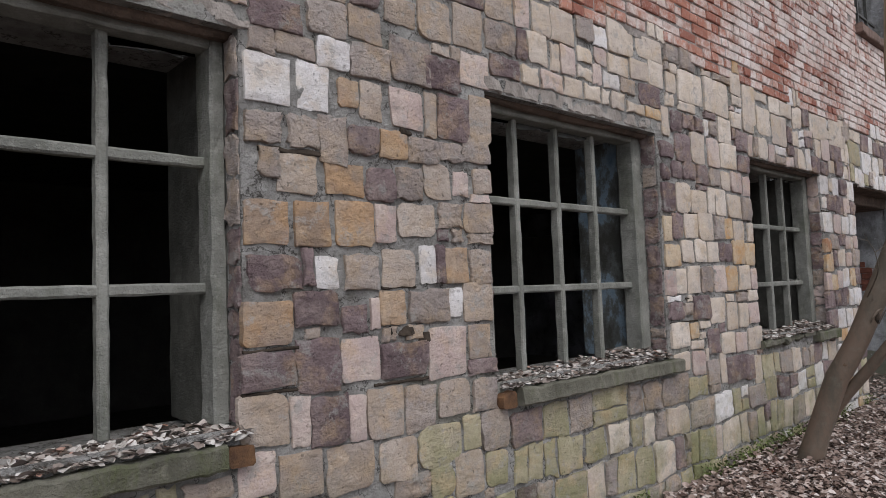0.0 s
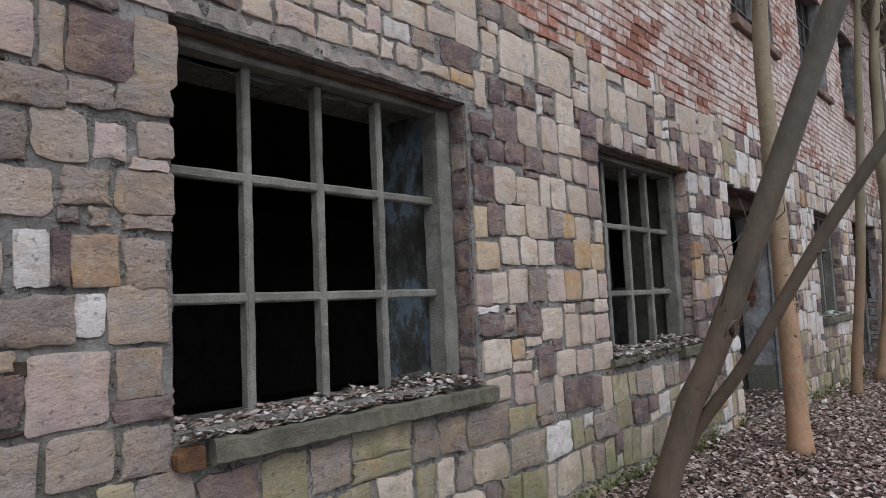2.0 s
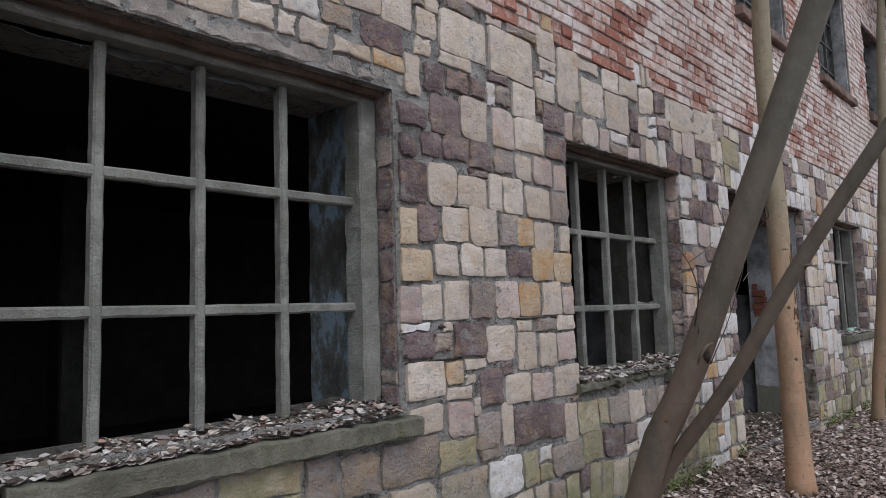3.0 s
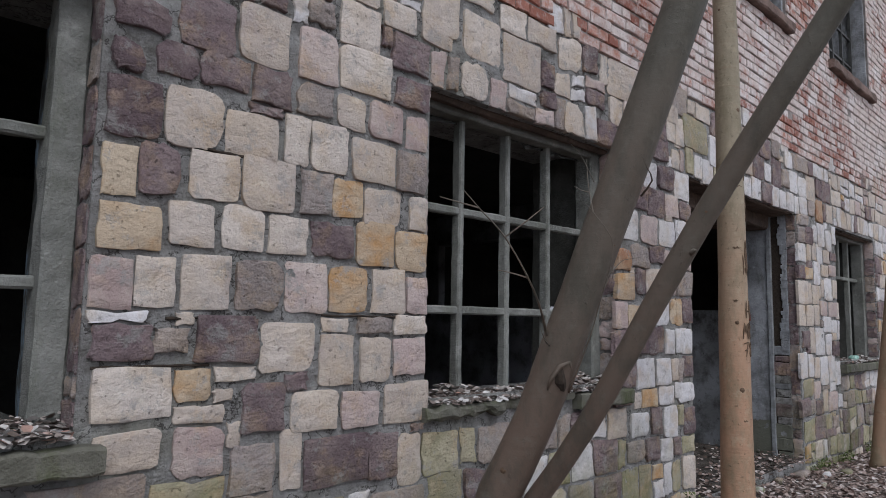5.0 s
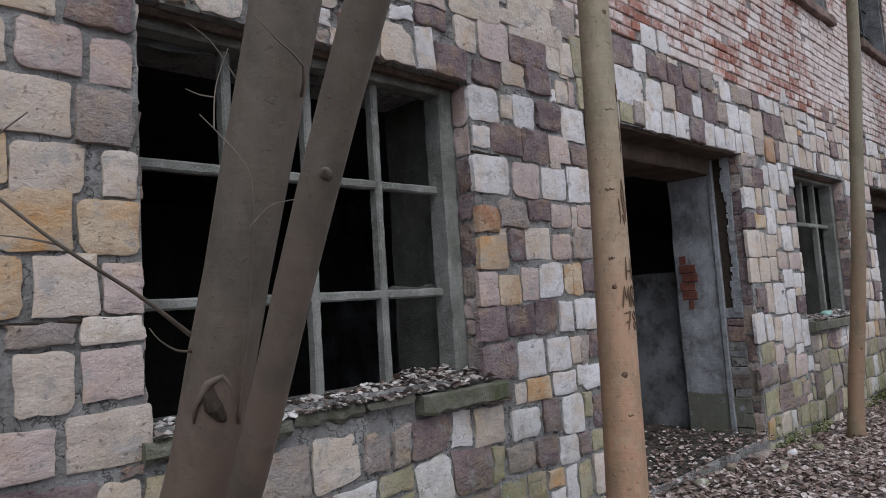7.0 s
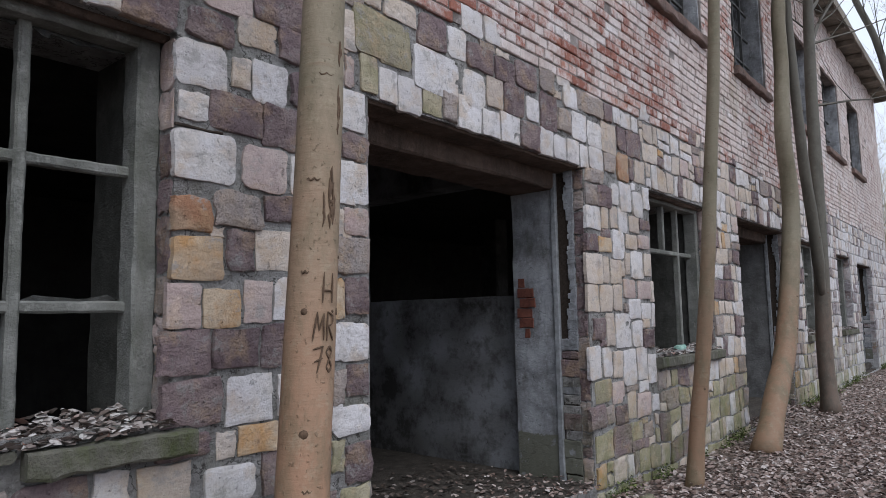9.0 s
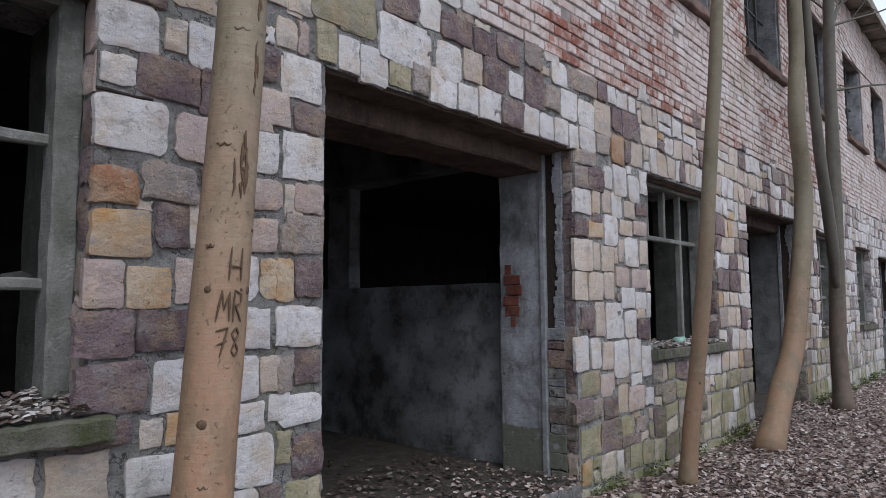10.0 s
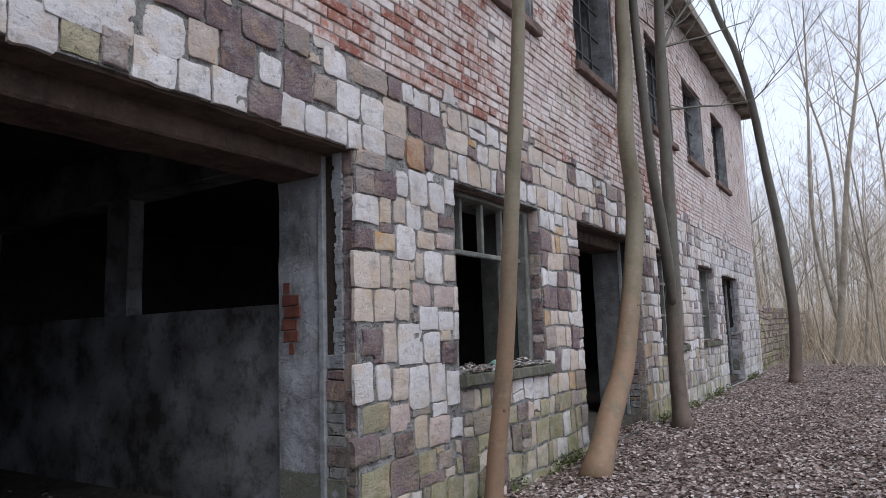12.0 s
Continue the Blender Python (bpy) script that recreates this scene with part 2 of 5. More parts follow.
def jamb_plaster():
    """Blue-grey jamb plaster over an olive painted foot, cracked and patched."""
    n = Nodes("blue_grey_jamb_plaster", 0.93)
    c = n.mix(n.span(n.noise(3.5, 7, 0.7), 0.36, 0.64), (0.15, 0.153, 0.158), (0.38, 0.393, 0.415))
    c = n.mix(n.span(n.noise(13, 6, 0.75), 0.55, 0.68, 0, 0.5), c, (0.52, 0.54, 0.57))
    c = n.mix(n.span(n.noise(7, 6, 0.7, (1, 1, 0.35)), 0.5, 0.68, 0, 0.75), c, (0.10, 0.098, 0.085))
    foot = n.maths("ADD", n.axis(2), n.maths("MULTIPLY", n.noise(9, 5, 0.7), 0.10))
    c = n.mix(n.maths("MULTIPLY", n.span(foot, 0.37, 0.36), n.span(n.noise(6, 5, 0.6), 0.62, 0.58, 0.2, 0.9)), c, (0.135, 0.135, 0.10))
    crack = n.maths("ABSOLUTE", n.maths("SUBTRACT", n.noise(4.5, 4, 0.6), 0.5), 0)
    c = n.mix(n.span(crack, 0.0, 0.006, 0.45, 0.0), c, (0.08, 0.076, 0.07))
    return n.finish(c, n.maths("ADD", n.noise(25, 6, 0.7), n.span(crack, 0.0, 0.01, -0.3, 0.0)), 1.0, 0.012)


JAMB = jamb_plaster()
CASTBAND = concrete_material("worn_cast_band", (0.22, 0.193, 0.175), (0.37, 0.335, 0.31), (0.14, 0.12, 0.108), 0.6, 1.2)
def stained_plaster():
    n = Nodes("grimy_interior_plaster", 0.93)
    c = n.ramp(n.noise(1.5, 8, 0.72), [(0.39, (0.05, 0.048, 0.045)), (0.50, (0.175, 0.176, 0.18)), (0.62, (0.40, 0.418, 0.45))])
    c = n.mix(n.span(n.noise(6, 6, 0.7), 0.5, 0.66, 0, 0.65), c, (0.09, 0.085, 0.075))
    c = n.mix(n.span(n.noise(15, 5, 0.75), 0.63, 0.70, 0, 0.8), c, (0.04, 0.038, 0.035))
    return n.finish(c, n.noise(30, 6, 0.7), 0.6, 0.01)


PLASTER = stained_plaster()
# Darker jamb colour for the second and third doorways.
DARKJAMB = concrete_material("darker_grey_jamb", (0.10, 0.10, 0.098), (0.20, 0.20, 0.20), (0.07, 0.07, 0.06), 0.6, 1.0)
# Interior surfaces coloured dark to carry the shade of the deep rooms.
ROOMSHADE = concrete_material("shade_dark_interior", (0.030, 0.028, 0.026), (0.060, 0.056, 0.052), (0.02, 0.02, 0.02), 0.5, 0.5)
def blue_reveal():
    n = Nodes("peeling_blue_reveal_paint", 0.9)
    c = n.ramp(n.noise(5, 6, 0.65, (1, 1, 0.6)), [(0.42, (0.07, 0.07, 0.063)), (0.52, (0.13, 0.14, 0.138)), (0.58, (0.24, 0.32, 0.40)), (0.7, (0.13, 0.20, 0.28))])
    return n.finish(c, n.noise(22, 6, 0.7), 0.9, 0.012)


BLUEPAINT = blue_reveal()
# Inner reveals and columns: the unlit interior's shade is in this colour.
REVEAL = concrete_material("shaded_inner_reveal", (0.05, 0.05, 0.044), (0.11, 0.11, 0.098), (0.035, 0.035, 0.03), 0.6, 0.8)
STEEL = simple("dull_zinc_steel", (0.15, 0.155, 0.155), (0.33, 0.345, 0.36), 14, 0.6, 0.0)
DARKSTEEL = simple("dark_painted_window_steel", (0.05, 0.052, 0.05), (0.10, 0.10, 0.095), 18, 0.6, 0.3)
ROOF = simple("brown_roof_edge", (0.15, 0.13, 0.105), (0.30, 0.265, 0.22), 6, 0.85)
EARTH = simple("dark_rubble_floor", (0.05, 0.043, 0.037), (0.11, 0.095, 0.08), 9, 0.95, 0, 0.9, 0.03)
BARK_GREY = bark_material("grey_brown_bark", (0.145, 0.106, 0.082), (0.118, 0.110, 0.090), (0.072, 0.068, 0.054), 0.22)
BARK_WARM = bark_material("orange_brown_bark", (0.365, 0.218, 0.138), (0.265, 0.222, 0.155), (0.17, 0.145, 0.09))
BARK_TAN = bark_material("tan_bark", (0.232, 0.146, 0.092), (0.19, 0.165, 0.115), (0.135, 0.12, 0.075))
# Far twigs, with haze and sunlit brightness paled into their colour.
BARK_FAR = simple("hazed_far_bark", (0.48, 0.41, 0.315), (0.68, 0.59, 0.47), 4, 0.9)
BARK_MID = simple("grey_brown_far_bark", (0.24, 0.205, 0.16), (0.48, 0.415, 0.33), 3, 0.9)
WETRUST = simple("damp_orange_brown_stone", (0.065, 0.034, 0.02), (0.19, 0.10, 0.048), 14, 0.8, 0, 0.8, 0.01)
# Rotten heartwood; also the dark that stands for shade in open joints.
ROT_AND_SHADE = simple("rotten_wood_and_gap_shade", (0.022, 0.017, 0.013), (0.06, 0.045, 0.034), 50, 0.95)
SCAR = simple("dark_carved_bark", (0.075, 0.05, 0.034), (0.16, 0.105, 0.068), 40, 0.9)
OLDSILL = concrete_material("crumbling_dark_brick_sill", (0.12, 0.082, 0.07), (0.24, 0.165, 0.14), (0.07, 0.058, 0.045), 0.7, 1.2)
BRICKRED = simple("bare_red_brick", (0.10, 0.036, 0.027), (0.22, 0.085, 0.058), 16, 0.9, 0, 0.7, 0.008)
def dirty_glass():
    n = Nodes("dirty_broken_glass", 0.25)
    n.bsdf.inputs["Transmission Weight"].default_value = 0.55
    n.bsdf.inputs["IOR"].default_value = 1.3
    return n.finish(n.mix(n.span(n.noise(20, 5), 0.4, 0.7), (0.07, 0.072, 0.066), (0.16, 0.16, 0.148)))


GLASS = dirty_glass()
GROUND = ground_material()
LEAVES = leaf_material("dry_brown_leaves", [(0.0, (0.07, 0.047, 0.038)), (0.35, (0.215, 0.152, 0.13)), (0.65, (0.36, 0.282, 0.252)), (0.88, (0.53, 0.455, 0.425)), (1.0, (0.60, 0.55, 0.53))])
FLAKES = leaf_material("sill_leaves_and_plaster_flakes", [(0.0, (0.10, 0.077, 0.064)), (0.35, (0.25, 0.21, 0.19)), (0.6, (0.42, 0.385, 0.36)), (0.93, (0.66, 0.64, 0.62)), (1.0, (0.32, 0.14, 0.09))])
# Leaves behind the doorway, darker than those on the ground outside.
DARKLEAVES = leaf_material("dark_doorway_leaves", [(0.0, (0.03, 0.024, 0.02)), (0.5, (0.09, 0.07, 0.058)), (0.9, (0.17, 0.14, 0.125)), (1.0, (0.34, 0.31, 0.29))])
MOSS = leaf_material("green_moss", [(0.0, (0.05, 0.07, 0.02)), (0.5, (0.09, 0.13, 0.035)), (1.0, (0.15, 0.18, 0.06))])
DRYGRASS = leaf_material("beige_dry_stalks", [(0.0, (0.48, 0.385, 0.27)), (0.5, (0.63, 0.52, 0.385)), (1.0, (0.76, 0.66, 0.52))])


# ---- mesh helpers ----
class Mesh:
    """Gathers vertices and faces, then links them as one mesh object."""

    def __init__(self):
        self.v, self.f, self.m = [], [], []

    def add(self, verts, faces, mat=0):
        o = len(self.v)
        self.v.extend(verts)
        self.f.extend([tuple(o + i for i in f) for f in faces])
        self.m.extend([mat] * len(faces))

    def box(self, x0, y0, z0, x1, y1, z1, mat=0, skip=""):
        v = [(x, y, z) for z in (z0, z1) for y in (y0, y1) for x in (x0, x1)]
        f = {"d": (0, 2, 3, 1), "u": (4, 5, 7, 6), "f": (0, 1, 5, 4), "b": (2, 6, 7, 3), "l": (0, 4, 6, 2), "r": (1, 3, 7, 5)}
        self.add(v, [f[k] for k in f if k not in skip], mat)

    def rough_box(self, x0, y0, z0, x1, y1, z1, step=0.12, wear=0.008, bevel=0.008, seed=0.0, mat=0):
        """A box in short lengths along its longest side, with worn, chamfered and slightly wandering edges."""
        size = (x1 - x0, y1 - y0, z1 - z0)
        ax = size.index(max(size))
        o1, o2 = [i for i in range(3) if i != ax]
        lo, hi = (x0, y0, z0), (x1, y1, z1)
        n = max(1, round(size[ax] / step))
        b = min(bevel, size[o1] * 0.3, size[o2] * 0.3)
        ring = [(lo[o1] + b, lo[o2]), (hi[o1] - b, lo[o2]), (hi[o1], lo[o2] + b), (hi[o1], hi[o2] - b),
                (hi[o1] - b, hi[o2]), (lo[o1] + b, hi[o2]), (lo[o1], hi[o2] - b), (lo[o1], lo[o2] + b)]
        vs, fs = [], []
        for i in range(n + 1):
            a = lo[ax] + size[ax] * i / n
            for p, q in ring:
                c = [0, 0, 0]
                c[ax], c[o1], c[o2] = a, p, q
                d = noise.noise_vector(Vector(c) * 19 + Vector((seed, seed, 0)))
                for k in (o1, o2):
                    c[k] += d[k] * wear
                vs.append(tuple(c))
        for i in range(n):
            for k in range(8):
                a, b2 = i * 8 + k, i * 8 + (k + 1) % 8
                fs.append((a, b2, b2 + 8, a + 8))
        fs += [tuple(range(7, -1, -1)), tuple(n * 8 + k for k in range(8))]
        self.add(vs, fs, mat)

    def tube(self, pts, radii, sides=8, rough=0.0, seed=0.0):
        pts = [Vector(p) for p in pts]
        vs, fs = [], []
        side = Vector((1, 0.3, 0))
        for i, p in enumerate(pts):
            d = (pts[min(i + 1, len(pts) - 1)] - pts[max(i - 1, 0)]).normalized()
            side = (side - d * side.dot(d)).normalized()
            up = d.cross(side)
            for k in range(sides):
                a = 2 * math.pi * k / sides
                w = side * math.cos(a) + up * math.sin(a)
                r = radii[i]
                if rough:
                    r *= 1 + rough * noise.noise((p + w * r) * 5 + Vector((seed, 0, seed)))
                vs.append(tuple(p + w * r))
        n = len(pts)
        for i in range(n - 1):
            for k in range(sides):
                a, b = i * sides + k, i * sides + (k + 1) % sides
                fs.append((a, b, b + sides, a + sides))
        fs.append(tuple(range(sides - 1, -1, -1)))
        fs.append(tuple((n - 1) * sides + k for k in range(sides)))
        self.add(vs, fs)

    def make(self, name, mats, smooth=False):
        me = bpy.data.meshes.new(name)
        me.from_pydata(self.v, [], self.f)
        for m in mats if isinstance(mats, (list, tuple)) else [mats]:
            me.materials.append(m)
        me.polygons.foreach_set("material_index", self.m)
        if smooth:
            me.polygons.foreach_set("use_smooth", [True] * len(me.polygons))
        if smooth == "crisp":
            me.set_sharp_from_angle(angle=radians(52))
        me.update()
        return new(name, me)


def part(name, mesh, mats, parent, label="", smooth=False):
    """Links a Mesh as one object under a thing or a part."""
    ob = mesh.make(name, mats, smooth)
    ob.parent = parent
    return tagged(ob, label)


def empty(name, x, y, z, label, category, group="", kind=""):
    """A thing's base point, to which its parts belong; parts are built in world places."""
    ob = new(name)
    ob.matrix_world = pose(x, y, z)
    ob.empty_display_size = 0.1
    return tagged(ob, label, category, group, kind)


def hold(parts, thing):
    """Keeps world-built parts where they are under a thing that has a place of its own."""
    inv = thing.matrix_basis.inverted()
    for p in parts:
        p.parent = thing
        p.matrix_parent_inverse = inv


# ---- the plan ----
FACE, BACK = 2.305, 2.935            # the front wall's outer and inner plane
LEFT, RIGHT, DEEP = -5.0, 26.3, 9.0  # ends of the building and its back wall
UPFACE = FACE - 0.014                # outer plane of the brick storey, a little proud
HEAD, SILL, BAND, EAVE = 2.32, 0.87, 2.93, 6.75
# ground floor openings: kind, left, right, bottom, top
LOWER = [
    ("window", -4.0, -2.3, SILL, HEAD), ("window", -0.55, 1.055, SILL, HEAD), ("window", 2.36, 3.99, SILL, HEAD),
    ("window", 5.41, 7.005, SILL, HEAD), ("door", 8.0, 10.195, 0.0, 2.31), ("window", 11.36, 12.89, SILL, 2.30),
    ("door", 13.86, 16.03, -0.12, 2.31), ("window", 16.95, 18.26, SILL, 2.28), ("window", 19.62, 20.94, SILL, 2.22),
    ("door", 21.74, 23.58, -0.12, 2.15),
]
UPPER = [(a, b, 4.18, 5.75) for a, b in ((5.45, 6.85), (8.55, 10.1), (11.4, 13.0), (14.12, 15.53), (17.1, 18.5), (19.45, 21.0), (22.0, 23.45))]
HOLES = [(a, b, c, d) for _, a, b, c, d in LOWER] + UPPER


def in_hole(x, z, grow=0.0):
    return any(a - grow < x < b + grow and c - grow < z < d + grow for a, b, c, d in HOLES)


# ---- ground ----
def ground_height(x, y):
    """Level by the first windows, falling a little past the big doorway."""
    f = min(1.0, max(0.0, (x - 7.0) / 5.0))
    drop = 0.14 * f * f * (3 - 2 * f)
    return -0.03 - drop + 0.04 * noise.noise((x * 0.5, y * 0.5, 0)) + 0.02 * noise.noise((x * 2, y * 2, 3)) + 0.03 * max(0.0, 1 - abs(y - 2.3))


def build_ground():
    m = Mesh()
    xs = [-220, -120, -60, -30, -15] + [-8 + 0.35 * i for i in range(124)] + [38, 44, 52, 64, 80, 110, 160, 260]
    ys = [-220, -120, -60, -30, -18] + [-12 + 0.35 * i for i in range(42)] + [3.2, 6, 9, 14, 24, 45, 90, 220]
    for y in ys:
        for x in xs:
            z = ground_height(x, y)
            if y > 2.4 and x < 27:
                z = -0.30
            m.v.append((x, y, z))
    w = len(xs)
    for j in range(len(ys) - 1):
        for i in range(w - 1):
            m.f.append((j * w + i, j * w + i + 1, (j + 1) * w + i + 1, (j + 1) * w + i))
    m.m = [0] * len(m.f)
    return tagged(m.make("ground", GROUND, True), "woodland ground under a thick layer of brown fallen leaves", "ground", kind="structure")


ground = build_ground()


# ---- building shell ----
def pierced(m, x0, x1, z0, z1, y0, y1, holes, mats=(0, 1, 2)):
    """A wall slab with openings: front, back, and the reveals of each opening."""
    xs = sorted({x0, x1, *[v for h in holes for v in h[:2] if x0 < v < x1]})
    zs = sorted({z0, z1, *[v for h in holes for v in h[2:] if z0 < v < z1]})
    solid = {}
    for i in range(len(xs) - 1):
        for j in range(len(zs) - 1):
            cx, cz = (xs[i] + xs[i + 1]) / 2, (zs[j] + zs[j + 1]) / 2
            solid[i, j] = not any(a < cx < b and c < cz < d for a, b, c, d in holes)
    for (i, j), s in solid.items():
        if not s:
            continue
        a, b, c, d = xs[i], xs[i + 1], zs[j], zs[j + 1]
        m.add([(a, y0, c), (b, y0, c), (b, y0, d), (a, y0, d)], [(0, 1, 2, 3)], mats[0])
        m.add([(a, y1, c), (b, y1, c), (b, y1, d), (a, y1, d)], [(3, 2, 1, 0)], mats[1])
        for di, dj, q in ((-1, 0, [(a, y0, c), (a, y0, d), (a, y1, d), (a, y1, c)]), (1, 0, [(b, y0, c), (b, y1, c), (b, y1, d), (b, y0, d)]),
                          (0, -1, [(a, y0, c), (a, y1, c), (b, y1, c), (b, y0, c)]), (0, 1, [(a, y0, d), (b, y0, d), (b, y1, d), (a, y1, d)])):
            if not solid.get((i + di, j + dj), False):
                m.add(q, [(0, 1, 2, 3)], mats[2])


shell = Mesh()
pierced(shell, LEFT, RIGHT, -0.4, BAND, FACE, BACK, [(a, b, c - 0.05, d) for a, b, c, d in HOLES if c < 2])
wall_front = tagged(shell.make("wall_front", [MORTAR, ROOMSHADE, MORTAR]), "rubble wall of mixed cream, ochre and purple stones in grey mortar", "wall", kind="structure")
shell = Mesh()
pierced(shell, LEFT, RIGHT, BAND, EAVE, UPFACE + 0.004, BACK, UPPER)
wall_upper = tagged(shell.make("wall_upper", [BRICKJOINT, ROOMSHADE, BRICKJOINT]), "upper storey wall of worn whitewashed red brick", "wall", kind="structure")
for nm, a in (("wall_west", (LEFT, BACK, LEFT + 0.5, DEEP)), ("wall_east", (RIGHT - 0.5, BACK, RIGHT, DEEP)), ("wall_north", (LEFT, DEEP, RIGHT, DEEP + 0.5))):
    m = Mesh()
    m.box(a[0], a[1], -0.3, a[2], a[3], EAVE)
    tagged(m.make(nm, ROOMSHADE), "plain closing wall of the building, dark inside", "wall", kind="structure")
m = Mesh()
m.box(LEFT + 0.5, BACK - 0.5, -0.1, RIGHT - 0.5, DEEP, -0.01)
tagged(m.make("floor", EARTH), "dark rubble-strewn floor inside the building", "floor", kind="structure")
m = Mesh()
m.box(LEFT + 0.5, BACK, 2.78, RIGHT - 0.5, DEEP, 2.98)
tagged(m.make("ceiling", ROOMSHADE), "concrete ceiling of the ground floor, its colour dark for shade", "ceiling", kind="structure")
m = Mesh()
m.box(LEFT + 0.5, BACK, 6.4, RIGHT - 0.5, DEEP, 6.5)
tagged(m.make("ceiling_upper", ROOMSHADE), "dark ceiling of the upper storey", "ceiling", kind="structure")

# roof with a thin projecting eave
roof = empty("roof", 10, 5, EAVE, "low roof with a dark projecting timber eave", "roof", kind="structure")
m = Mesh()
m.add([(LEFT - 0.3, 1.95, 6.76), (RIGHT + 0.35, 1.95, 6.76), (RIGHT + 0.35, 10, 7.5), (LEFT - 0.3, 10, 7.5),
       (LEFT - 0.3, 1.95, 6.86), (RIGHT + 0.35, 1.95, 6.86), (RIGHT + 0.35, 10, 7.6), (LEFT - 0.3, 10, 7.6)],
      [(3, 2, 1, 0), (4, 5, 6, 7), (0, 1, 5, 4), (1, 2, 6, 5), (2, 3, 7, 6), (3, 0, 4, 7)])
deck = part("roof_deck", m, ROOF, None)
m = Mesh()
m.rough_box(LEFT - 0.3, 1.93, 6.70, RIGHT + 0.35, 1.96, 6.88, 0.5, 0.012, 0.005)
fascia = part("fascia", m, ROOF, None)
rafters = []
for i in range(32):
    m = Mesh()
    x = LEFT + 0.4 + i
    m.box(x, 1.98, 6.66, x + 0.09, 2.30, 6.76)
    rafters.append(part("rafter", m, ROOF, None))
hold([deck, fascia] + rafters, roof)


# ---- interior seen through the openings ----
def build_partition():
    """Half-height plastered partition beyond the big door, with openings over it and a pier between them."""
    x0, x1 = 10.29, 10.43
    p = empty("interior_partition", x0, 5, 0, "grimy grey plastered partition wall with dark openings above", "wall", kind="structure")
    m = Mesh()
    m.rough_box(x0, BACK, -0.02, x1, DEEP, 1.375, 0.4, 0.01, 0.01)
    lo = part("dado_wall", m, PLASTER, None, "stained grey plaster")
    made = [lo]
    for a, b in ((4.85, 5.19), (7.4, 7.7)):
        m = Mesh()
        m.rough_box(x0, a, 1.375, x1, b, 2.35, 0.2, 0.008, 0.01)
        made.append(part("pier", m, PLASTER, None))
    m = Mesh()
    m.rough_box(x0 - 0.05, BACK, 2.35, x1 + 0.05, DEEP, 2.78, 0.4, 0.01, 0.01)
    made.append(part("beam", m, PLASTER, None))
    hold(made, p)


build_partition()
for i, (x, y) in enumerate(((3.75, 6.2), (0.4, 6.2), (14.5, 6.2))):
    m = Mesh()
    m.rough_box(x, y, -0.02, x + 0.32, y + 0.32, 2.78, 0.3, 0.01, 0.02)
    tagged(m.make("interior_column", REVEAL), "square plastered column inside the building, coloured dark for shade", "column", "interior columns", "structure")


# ---- openings: frames, sills, lintels ----
BARS = {2: (1.368, 1.845), 3: (1.317, 1.805), 4: (1.275, 1.788), 6: (1.305, 1.80)}   # heights of the two cross bars


